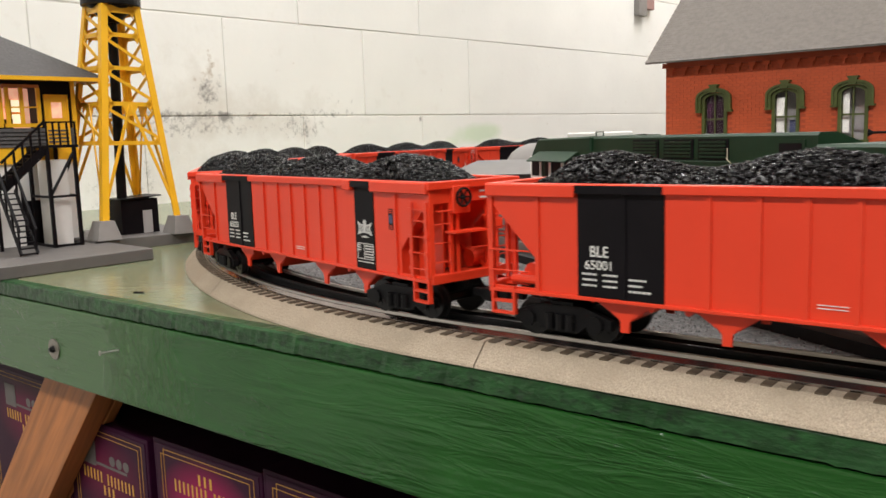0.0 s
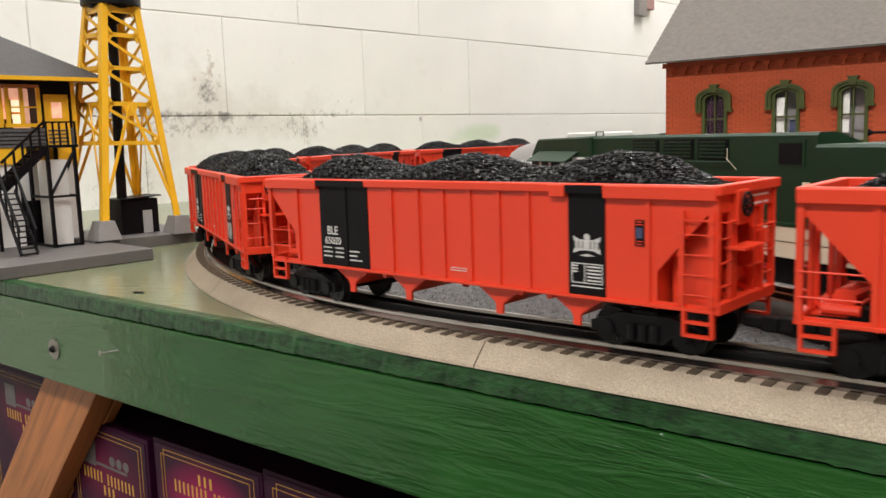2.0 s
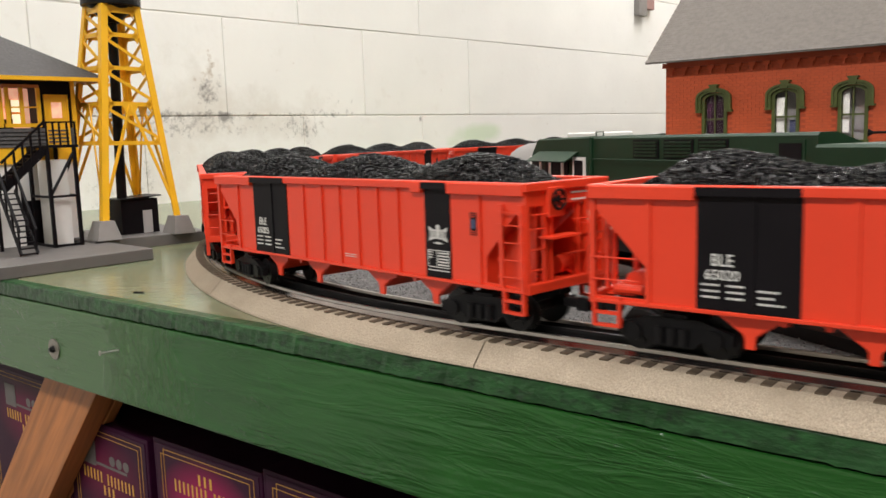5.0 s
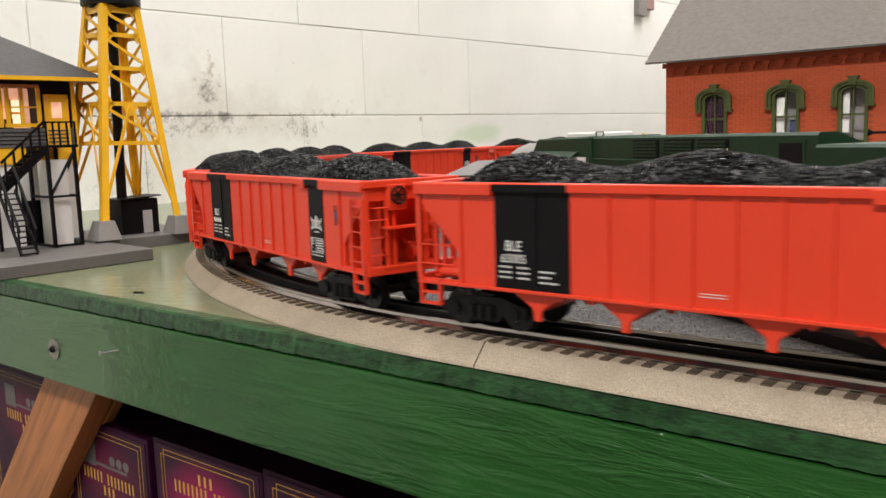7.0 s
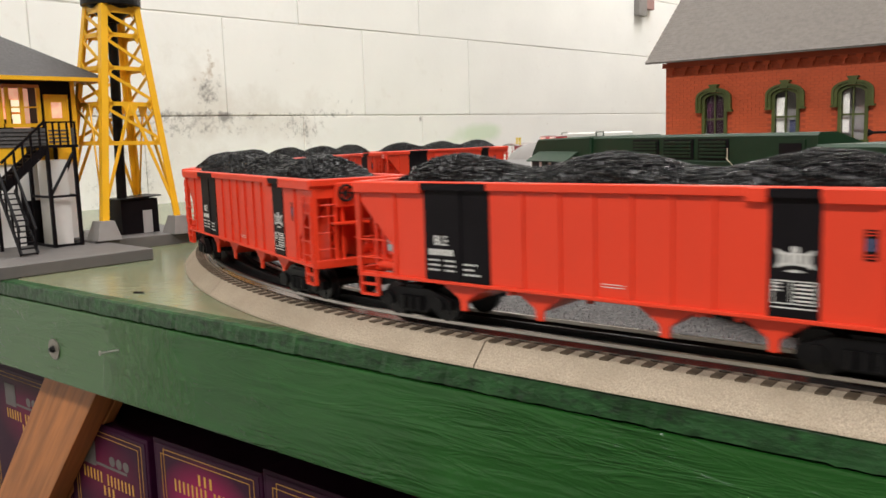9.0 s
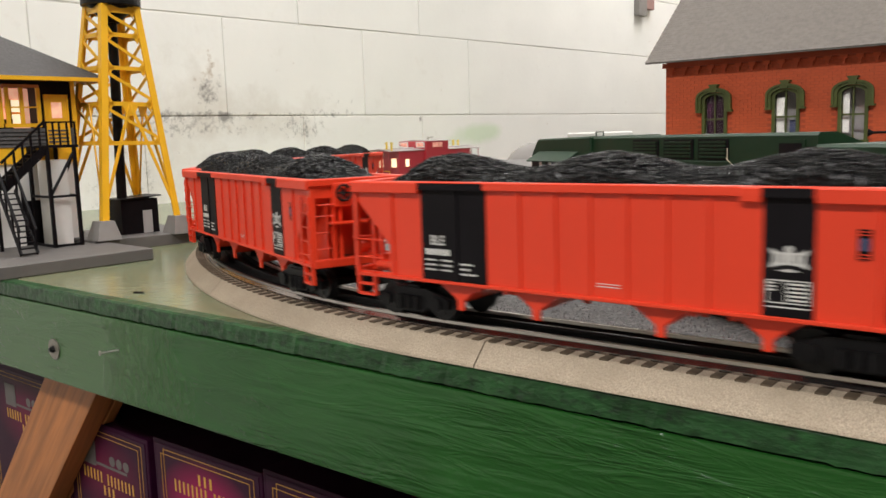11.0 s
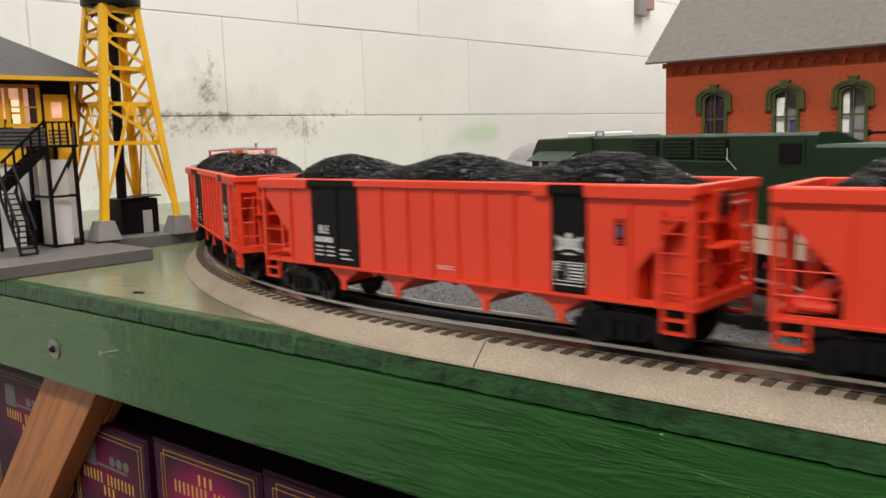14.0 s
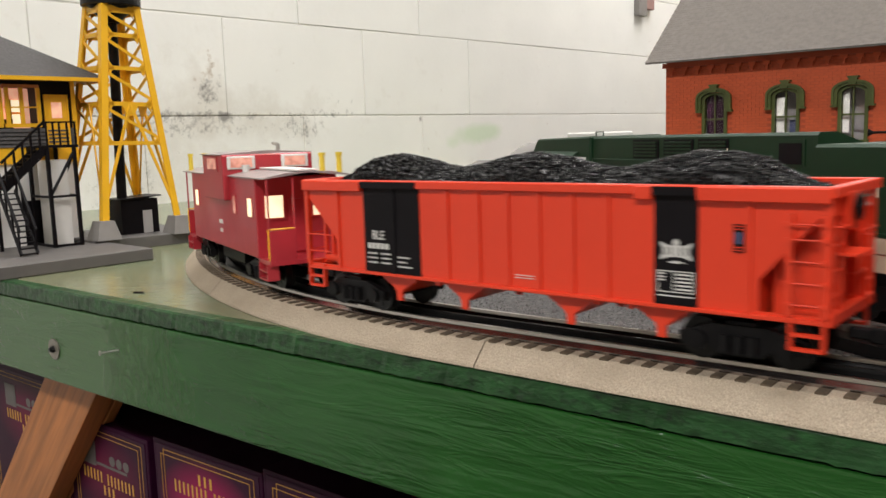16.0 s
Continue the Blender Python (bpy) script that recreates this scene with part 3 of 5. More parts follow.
def hopper():
    car = thing("hopper_car", Matrix(), "orange-red model coal hopper car with black panels", "hopper car", "hopper cars of the train")
    T = 0.0012
    for sgn in (-1, 1):
        turn = Matrix() if sgn < 0 else Matrix.Rotation(math.pi, 4, "Z")
        bm = bmesh.new()
        prism(bm, SIDE, -W2 + 0.0014, -W2 + 0.0014 + T)
        part("side_sheet", bm, "red", car, at=turn)
        for x in RIBS:
            bm = bmesh.new()
            black = -0.105 < x < -0.066
            box(bm, x - 0.0011, x + 0.0011, -W2 + 0.0002, -W2 + 0.0016, BOTZ - 0.0013, TOPZ - 0.0045)
            part("side_post", bm, "black_paint" if black else "red", car, at=turn)
        for x0, x1 in ((-0.1008, -0.0586), (0.0779, 0.0976)):
            part("black_panel", boxes((x0, x1, -W2 + 0.0009, -W2 + 0.0015, BOTZ - 0.0012, TOPZ - 0.0005)), "black_paint", car, "black printed side panel", at=turn)
            part("black_rim_patch", boxes((x0, x1, -W2 - 0.0019, -W2 - 0.0013, TOPZ - 0.0042, TOPZ - 0.0006)), "black_paint", car, at=turn)
        # top chord and sill
        bm = bmesh.new()
        box(bm, -L2 - 0.001, L2 + 0.001, -W2 - 0.0015, -W2 + 0.0035, TOPZ - 0.0042, TOPZ)
        finish(bm, 0.0004)
        part("top_chord", bm, "red", car, at=turn)
        for x0, x1 in ((-L2 - 0.0012, -0.1012), (0.0690, 0.0775), (0.0980, L2 + 0.0012)):
            bm = boxes((x0, x1, -W2 - 0.0021, -W2 + 0.0010, TOPZ - 0.0064, TOPZ - 0.0003))
            finish(bm, 0.0005)
            part("chord_cap", bm, "red", car, at=turn)
        bm = boxes((-L2, L2, -W2 - 0.0002, -W2 + 0.003, BOTZ - 0.0030, BOTZ - 0.0012))
        finish(bm, 0.0003)
        part("side_sill", bm, "red", car, at=turn)
        # corner posts, ladders and steps
        for e in (-1, 1):
            bm = boxes((e * L2 - 0.0014, e * L2 + 0.0014, -W2 + 0.0002, -W2 + 0.003, BOTZ, TOPZ - 0.004))
            part("corner_post", bm, "red", car, at=turn)
            bm = bmesh.new()
            zs = (0.0335, 0.0435) if e < 0 else (0.030, 0.0385, 0.0470, 0.0555, 0.0615)
            x0, x1 = (-L2, -0.1265) if e < 0 else (0.1352, L2 - 0.0012)
            for z in zs:
                rod(bm, (x0, -W2 - 0.0006, z), (x1, -W2 - 0.0006, z), 0.00042, 6)
            if e > 0:
                for z in zs:
                    for x in (x0, x1):
                        box(bm, x - 0.0015, x + 0.0015, -W2 - 0.0013, -W2 + 0.0002, z - 0.0009, z + 0.0009)
                for x in (x0, x1):
                    box(bm, x - 0.0012, x + 0.0012, -W2 - 0.0008, -W2 + 0.0002, BOTZ, 0.0655)
            part("ladder", bm, "red", car, at=turn)
            bm = bmesh.new()
            xa, xb = sorted((e * (L2 - 0.001), e * (L2 - 0.0135)))
            for x in (xa, xb):
                box(bm, x - 0.0007, x + 0.0007, -W2 - 0.0004, -W2 + 0.0022, 0.0118, BOTZ)
            for z in (0.0122, 0.018):
                box(bm, xa, xb, -W2 - 0.0004, -W2 + 0.0022, z - 0.0006, z + 0.0007)
            part("step", bm, "red", car, at=turn)
        part("data_line", boxes((0.0038, 0.0150, -W2 + 0.0009, -W2 + 0.0013, 0.0305, 0.0308), (0.0038, 0.0150, -W2 + 0.0009, -W2 + 0.0013, 0.0292, 0.0295)), "print", car, at=turn)
    # hopper chutes
    for x in (-0.0797, -0.0328, 0.0322, 0.0790):
        for y in (-1, 1):
            bm = bmesh.new()
            prism(bm, [(x - 0.0185, BOTZ - 0.001), (x + 0.0185, BOTZ - 0.001), (x + 0.0092, 0.0185), (x + 0.0036, 0.0152), (x + 0.0022, 0.0130), (x + 0.0020, 0.0082), (x - 0.0020, 0.0082), (x - 0.0022, 0.0130), (x - 0.0036, 0.0152), (x - 0.0092, 0.0185)],
                  y * 0.0245 - 0.0008, y * 0.0245 + 0.0008)
            part("chute", bm, "red", car)
        bm = bmesh.new()
        prism(bm, [(x - 0.0200, BOTZ), (x - 0.0186, BOTZ), (x + 0.0005, 0.0125), (x - 0.0010, 0.0125)], -0.0245, 0.0245)
        prism(bm, [(x + 0.0186, BOTZ), (x + 0.0200, BOTZ), (x + 0.0010, 0.0125), (x - 0.0005, 0.0125)], -0.0245, 0.0245)
        part("chute_floor", bm, "red", car)
    for x in (-0.0655, -0.0484, 0.0484, 0.0655):
        bm = bmesh.new()
        rod(bm, (x, -0.0285, 0.0215), (x, 0.0285, 0.0215), 0.0017, 8)
        part("gate_shaft", bm, "red", car)
    # slope sheets, ends and underframe
    for e in (-1, 1):
        bm = bmesh.new()
        prism(bm, [(e * 0.1475, 0.0665), (e * 0.1475, 0.0655), (e * 0.094, 0.0215), (e * 0.094, 0.0225)], -W2 + 0.002, W2 - 0.002)
        part("slope_sheet", bm, "red", car)
        part("end_bulkhead", boxes((e * 0.1220 - 0.0006, e * 0.1220 + 0.0006, -W2 + 0.0028, W2 - 0.0028, 0.0215, 0.0445)), "red", car)
        if e > 0:
            for y in (-0.019, 0.019):
                bm = bmesh.new()
                prism(bm, [(0.1255, 0.0225), (0.1470, 0.0225), (0.1470, 0.0640), (0.1255, 0.0455)], y - 0.0005, y + 0.0005)
                part("end_web", bm, "red", car)
        part("end_sheet", boxes((e * L2 - 0.0008, e * L2 + 0.0008, -W2 + 0.002, W2 - 0.002, 0.0645, TOPZ - 0.001)), "red", car)
        bm = boxes((e * L2 - 0.0015, e * L2 + 0.0030, -W2 - 0.0012, W2 + 0.0012, TOPZ - 0.0042, TOPZ))
        finish(bm, 0.0004)
        part("end_chord", bm, "red", car)
        bm = boxes((e * L2 - 0.002, e * L2 + 0.002, -W2 + 0.001, W2 - 0.001, BOTZ - 0.0035, BOTZ + 0.0015))
        finish(bm, 0.0003)
        part("end_sill", bm, "red", car)
        for y in (-0.011, 0.011):
            bm = bmesh.new()
            bar(bm, (e * (L2 - 0.0012), y, BOTZ), (e * (L2 - 0.0012), y, 0.066), 0.0022, 0.0022, (0, 1, 0))
            bar(bm, (e * (L2 - 0.002), y, BOTZ + 0.001), (e * 0.118, y, 0.0405), 0.0018, 0.0018, (0, 1, 0))
            part("end_brace", bm, "red", car)
        part("end_platform", boxes((e * 0.143 - 0.0085, e * 0.143 + 0.0085, -0.020, 0.020, BOTZ - 0.001, BOTZ)), "red", car)
        for y in (-1, 1):
            bm = bmesh.new()
            for z in (0.0335, 0.0435, 0.0535):
                rod(bm, (e * (L2 + 0.001), y * (W2 - 0.001), z), (e * (L2 + 0.001), y * (W2 - 0.0150), z), 0.00042, 6)
            box(bm, e * L2 - 0.0008, e * L2 + 0.0012, y * (W2 - 0.0150) - 0.0010, y * (W2 - 0.0150) + 0.0010, BOTZ, 0.0665)
            part("end_ladder", bm, "red", car)
        bm = boxes((e * L2 + (0.0 if e > 0 else -0.011), e * L2 + (0.011 if e > 0 else 0.0), -0.0022, 0.0022, 0.0125, 0.0170))
        box(bm, e * (L2 + 0.0125) - 0.0036, e * (L2 + 0.0125) + 0.0036, -0.0034, 0.0034, 0.0115, 0.0180)
        finish(bm, 0.0006)
        part("coupler", bm, "black", car)
    part("centre_sill", boxes((-L2, L2, -0.0045, 0.0045, 0.0185, 0.0250)), "black", car)
    # brake wheel and its stand on the rear end
    bm = bmesh.new()
    c = Vector((L2 + 0.0052, -0.0105, 0.0672))
    for k in range(20):
        a, b = k * math.pi / 10, (k + 1) * math.pi / 10
        rod(bm, c + Vector((0, 0.0047 * math.cos(a), 0.0047 * math.sin(a))), c + Vector((0, 0.0047 * math.cos(b), 0.0047 * math.sin(b))), 0.0007, 6)
    for k in range(6):
        a = k * math.pi / 3
        rod(bm, c, c + Vector((0, 0.0047 * math.cos(a), 0.0047 * math.sin(a))), 0.0005, 5)
    rod(bm, c - Vector((0.004, 0, 0)), c, 0.0014, 8)
    part("brake_wheel", bm, "black", car, "black spoked brake wheel")
    bm = boxes((L2, L2 + 0.0035, -0.0165, -0.0045, 0.0585, 0.0735))
    finish(bm, 0.0006)
    part("brake_housing", bm, "red", car)
    bm = boxes((L2 - 0.001, L2 + 0.0075, -0.019, 0.004, 0.0485, 0.0495), (L2, L2 + 0.0008, -0.0125, -0.0105, 0.0255, 0.06))
    part("brake_platform", bm, "red", car)
    for y0, y1, z in ((-0.026, -0.017, 0.0605), (0.006, 0.026, 0.0560), (-0.004, 0.012, 0.0395)):
        bm = bmesh.new()
        rod(bm, (L2 + 0.0028, y0, z), (L2 + 0.0028, y1, z), 0.0005, 6)
        for y in (y0, y1):
            rod(bm, (L2, y, z), (L2 + 0.0028, y, z), 0.0005, 6)
        part("grab_iron", bm, "red", car)
    bm = bmesh.new()
    rod(bm, (L2 + 0.0016, 0.0155, 0.0245), (L2 + 0.0016, 0.0155, 0.0480), 0.0008, 8)
    box(bm, L2 - 0.001, L2 + 0.0036, 0.0130, 0.0180, 0.0480, 0.0535)
    part("retainer_valve", bm, "red", car)
    bm = bmesh.new()
    rod(bm, (-L2 + 0.012, -0.012, 0.0300), (-L2 + 0.012, 0.008, 0.0300), 0.0046, 14)
    rod(bm, (-L2 + 0.006, -0.020, 0.0275), (-L2 + 0.020, -0.020, 0.0275), 0.0022, 10)
    part("brake_cylinder", bm, "red", car)
    bm = bmesh.new()
    rod(bm, (L2 - 0.012, 0.006, 0.0315), (L2 - 0.012, 0.020, 0.0315), 0.0048, 14)
    part("air_tank", bm, "red", car)
    for y, z in ((0.012, 0.0690), (0.012, 0.0655)):
        part("end_print", boxes((L2 + 0.0009, L2 + 0.0011, 0.004, 0.022, z, z + 0.001)), "print", car)
    coal = new("coal_load", coal_mesh(3.0))
    coal.parent = car
    coal["label"] = "heaped glossy black coal load"
    for e in (-1, 1):
        tk = part("truck", boxes((-0.004, 0.004, -0.006, 0.006, 0.0185, 0.0205)), "black", car, "black four-wheel truck")
        tk.location = (e * TRUCK, 0, 0)
        truck_parts(tk)
    return car


def letter_car(car, number):
    """Printed markings on both sides; the number where it can be read."""
    for sgn in (-1, 1):
        turn = Matrix() if sgn < 0 else Matrix.Rotation(math.pi, 4, "Z")
        y = -W2 + 0.0008

        def put(word, x, z, size, wide=0.86):
            key = (word, size)
            if key not in LETTERS:
                LETTERS[key] = text_mesh(word, size)
            shared("lettering", LETTERS[key], car, turn @ Matrix.Translation((x, y, z)) @ Matrix.Rotation(math.pi / 2, 4, "X") @ Matrix.Diagonal((wide, 1, 1, 1)))
        put("BLE", -0.0899, 0.0430, 0.0072)
        if number:
            put(number, -0.0899, 0.0372, 0.0060, 0.98)
        bs = [] if number else [(-0.0981 + 0.0034 * k, -0.0957 + 0.0034 * k, y - 0.0001, y + 0.0004, 0.0376, 0.0408) for k in range(5)]
        for r in range(3):
            z = 0.0345 - 0.0026 * r
            for x, w in ((-0.0984, 0.0073), (-0.0879, 0.0071), (-0.0752, 0.0104 - 0.004 * (r == 1) - 0.002 * (r == 0))):
                if x > -0.078:
                    z2 = z - 0.0012
                else:
                    z2 = z
                for a, b in ((0.0, 0.14), (0.20, 0.35), (0.41, 0.57), (0.63, 0.79), (0.85, 1.0)):
                    bs.append((x + w * a, x + w * b, y - 0.0001, y + 0.0004, z2, z2 + 0.0009))
        part("stencil_line", boxes(*bs), "print", car, at=turn)["kind"] = "stuff"


LETTERS = {}


def emblem(car):
    """Silver winged emblem, data table and the small dark plate."""
    for sgn in (-1, 1):
        turn = Matrix() if sgn < 0 else Matrix.Rotation(math.pi, 4, "Z")
        y0, y1 = -W2 + 0.0007, -W2 + 0.0012
        bm = bmesh.new()
        cx, cz = 0.0880, 0.0478
        for k in (-1, 1):
            prism(bm, [(cx, cz + 0.0024), (cx + k * 0.0038, cz + 0.0024), (cx + k * 0.0074, cz + 0.0040), (cx + k * 0.0063, cz), (cx + k * 0.0074, cz - 0.0040), (cx + k * 0.0038, cz - 0.0028), (cx, cz - 0.0024)], y0, y1)
        rod(bm, (cx, y1, cz + 0.0036), (cx, y0, cz + 0.0036), 0.0016, 14)
        prism(bm, [(cx - 0.0042, cz - 0.0050), (cx, cz - 0.0040), (cx + 0.0042, cz - 0.0050), (cx, cz - 0.0054)], y0, y1)
        part("emblem", bm, "silver", car, "silver winged emblem", at=turn)
        for k in range(-3, 4):
            if k:
                part("emblem_bar", boxes((cx + k * 0.0021 - 0.0003, cx + k * 0.0021 + 0.0003, y0 - 0.0002, y0 + 0.0001, cz - 0.0017, cz + 0.0017)), "slab", car, at=turn)
        x0, x1, z0, z1 = 0.0796, 0.0962, 0.0298, 0.0392
        bs = [(x0, x1, y0, y1, z1 - 0.0004, z1), (x0, x1, y0, y1, z0, z0 + 0.0004), (x0, x0 + 0.0004, y0, y1, z0, z1), (x1 - 0.0004, x1, y0, y1, z0, z1),
              (0.0866, 0.0870, y0, y1, z0, z1), (x0, x1, y0, y1, z0 - 0.0018, z0 - 0.0013)]
        for r in range(5):
            bs.append((0.0880, 0.0952, y0, y1, z0 + 0.0012 + r * 0.0016, z0 + 0.0019 + r * 0.0016))
        for r in range(3):
            bs.append((0.0800, 0.0830, y0, y1, z0 + 0.0050 + r * 0.0014, z0 + 0.0056 + r * 0.0014))
        part("data_table", boxes(*bs), "print", car, at=turn)["kind"] = "stuff"
        part("dark_plate", boxes((0.1127, 0.1171, y0, y1 + 0.0004, 0.0490, 0.0605)), "black_paint", car, at=turn)
        part("plate_print", boxes((0.1133, 0.1165, y0 - 0.0002, y0 + 0.0001, 0.0525, 0.0572)), "blue_print", car, at=turn)
        for z in (0.0496, 0.0508, 0.0582, 0.0594):
            part("plate_line", boxes((0.1134, 0.1164, y0 - 0.0002, y0 + 0.0001, z, z + 0.0005)), "red", car, at=turn)


# ---- caboose ----
CAB_GAP, CAB_TRUCK = 0.2985, 0.075


def caboose():
    cb = thing("caboose", Matrix(), "dark red model caboose with cupola and lit windows", "caboose")
    bm = boxes((-0.090, 0.090, -0.0295, 0.0295, 0.021, 0.0755))
    finish(bm, 0.0006)
    part("body", bm, "caboose", cb)
    bm = bmesh.new()
    prism(bm, [(-0.0312, 0.0750), (-0.0312, 0.0758), (-0.017, 0.0785), (0, 0.0795), (0.017, 0.0785), (0.0312, 0.0758), (0.0312, 0.0750), (0, 0.0786)], -0.1145, 0.1145,
          Matrix.Rotation(math.pi / 2, 4, "Z"))
    part("roof", bm, "cab_roof", cb, "pale grey curved caboose roof")
    bm = boxes((-0.027, 0.030, -0.0345, 0.0345, 0.0575, 0.0905))
    finish(bm, 0.0008)
    part("cupola", bm, "caboose", cb)
    bm = bmesh.new()
    prism(bm, [(-0.0352, 0.0904), (-0.0352, 0.0910), (0, 0.0930), (0.0352, 0.0910), (0.0352, 0.0904)], -0.028, 0.0312, Matrix.Rotation(math.pi / 2, 4, "Z"))
    part("cupola_roof", bm, "cab_roof", cb)
    # windows: frame and lit pane
    for sgn in (-1, 1):
        turn = Matrix() if sgn < 0 else Matrix.Rotation(math.pi, 4, "Z")
        for x in (-0.072, 0.040, 0.078):
            w = 0.0042 if abs(x) > 0.05 else 0.0026
            wn = part("window", boxes((x - w - 0.0008, x + w + 0.0008, -0.0301, -0.0294, 0.0480, 0.0620)), "caboose", cb, at=turn)
            part("pane", boxes((x - w, x + w, -0.0304, -0.0300, 0.0488, 0.0612)), "glow_soft" if x == 0.040 else "glow", wn, "lit window pane")
        part("lettering_bar", boxes((-0.006, 0.004, -0.0300, -0.0294, 0.0385, 0.0415), (-0.004, 0.002, -0.0300, -0.0294, 0.0320, 0.0345)), "print", cb, at=turn)
    for e in (-1, 1):
        xe = 0.0305 if e > 0 else -0.0275
        for y in (-0.0205, 0.0205):
            bm = boxes((xe - 0.0006, xe + 0.0006, y - 0.0105, y + 0.0105, 0.0798, 0.0893))
            finish(bm, 0.0005)
            fr = part("window_frame", bm, "white", cb, "white cupola window frame")
            part("pane", boxes((xe - 0.0009, xe + 0.0009, y - 0.0080, y + 0.0080, 0.0812, 0.0880)), "glow_soft", fr)
        fr = part("window_frame", boxes((-0.014, 0.018, e * 0.0345 - 0.0005, e * 0.0345 + 0.0005, 0.0785, 0.0893)), "caboose", cb)
        part("pane", boxes((-0.010, 0.014, e * 0.0345 - 0.0008, e * 0.0345 + 0.0008, 0.0800, 0.0880)), "glow_soft", fr)
        # end wall door, platform, rails and steps
        xw = e * 0.0904
        part("end_door", boxes((xw - 0.0006, xw + 0.0006, -0.0065, 0.0065, 0.024, 0.0600)), "caboose", cb)
        for y in (-0.017, 0.017):
            wn = part("window", boxes((xw - 0.0006, xw + 0.0006, y - 0.0075, y + 0.0075, 0.0465, 0.0640)), "caboose", cb)
            part("pane", boxes((xw - 0.0010, xw + 0.0010, y - 0.0062, y + 0.0062, 0.0480, 0.0630)), "glow", wn)
        part("end_platform", boxes((min(e * 0.09, e * 0.1145), max(e * 0.09, e * 0.1145), -0.029, 0.029, 0.0185, 0.0215)), "caboose", cb)
        xr = e * 0.1135
        for ya in (-0.0285, 0.0110):
            part("end_railing", boxes((xr - 0.0008, xr + 0.0008, ya, ya + 0.0175, 0.0215, 0.0415)), "caboose", cb)
        for y in (-0.0285, -0.011, 0.011, 0.0285):
            bm = bmesh.new()
            rod(bm, (xr, y, 0.0215), (xr, y, 0.0750), 0.0007, 6)
            part("stanchion", bm, "caboose", cb)
        for y in (-1, 1):
            bm = bmesh.new()
            rod(bm, (xr, y * 0.0292, 0.0235), (xr, y * 0.0292, 0.0425), 0.0006, 6)
            rod(bm, (xr, y * 0.0292, 0.0425), (xr, y * 0.011, 0.0425), 0.0006, 6)
            rod(bm, (xr, y * 0.0292, 0.0225), (xr, y * 0.011, 0.0225), 0.0006, 6)
            part("grab_rail", bm, "yellow", cb, "yellow grab rail")
            bm = bmesh.new()
            for z in (0.0085, 0.0140):
                box(bm, e * 0.1035 - 0.0085, e * 0.1035 + 0.0085, y * 0.027 - 0.004, y * 0.027 + 0.004, z, z + 0.001)
            for k in (-1, 1):
                box(bm, e * 0.1035 + k * 0.0085 - 0.0005, e * 0.1035 + k * 0.0085 + 0.0005, y * 0.027 - 0.004, y * 0.027 + 0.004, 0.0085, 0.0195)
            part("step", bm, "caboose", cb)
            bm = bmesh.new()
            py = e * (0.020 + y * 0.0062)
            rod(bm, (e * 0.104, py, 0.0765), (e * 0.104, py, 0.0895), 0.0019, 10)
            rod(bm, (e * 0.104, py, 0.0888), (e * 0.104, py, 0.0908), 0.0024, 10)
            part("marker_post", bm, "lemon", cb, "pale yellow roof post")
        bm = boxes((min(e * 0.114, e * 0.126), max(e * 0.114, e * 0.126), -0.0022, 0.0022, 0.0125, 0.0170), (e * 0.127 - 0.004, e * 0.127 + 0.004, -0.004, 0.004, 0.0105, 0.0185))
        part("coupler", bm, "black", cb)
        tk = part("truck", boxes((-0.004, 0.004, -0.006, 0.006, 0.0185, 0.0205)), "black", cb, "black four-wheel truck")
        tk.location = (e * CAB_TRUCK, 0, 0)
        truck_parts(tk)
    part("underframe", boxes((-0.114, 0.114, -0.008, 0.008, 0.0165, 0.0205), (-0.03, 0.03, -0.022, 0.022, 0.010, 0.0205)), "black", cb)
    bm = bmesh.new()
    rod(bm, (0.006, 0.016, 0.0915), (0.006, 0.016, 0.0972), 0.0016, 8)
    rod(bm, (0.006, 0.016, 0.0970), (-0.006, 0.016, 0.0978), 0.0012, 8)
    part("smoke_pipe", bm, "steel", cb)
    bm = bmesh.new()
    rod(bm, (0.040, -0.020, 0.0770), (0.040, -0.020, 0.0830), 0.0022, 10, 0.0030)
    part("roof_vent", bm, "white", cb)
    bm = boxes((0.034, 0.114, -0.008, 0.008, 0.0796, 0.0806), (-0.114, -0.032, -0.008, 0.008, 0.0796, 0.0806))
    part("roof_walk", bm, "white", cb)
    return cb


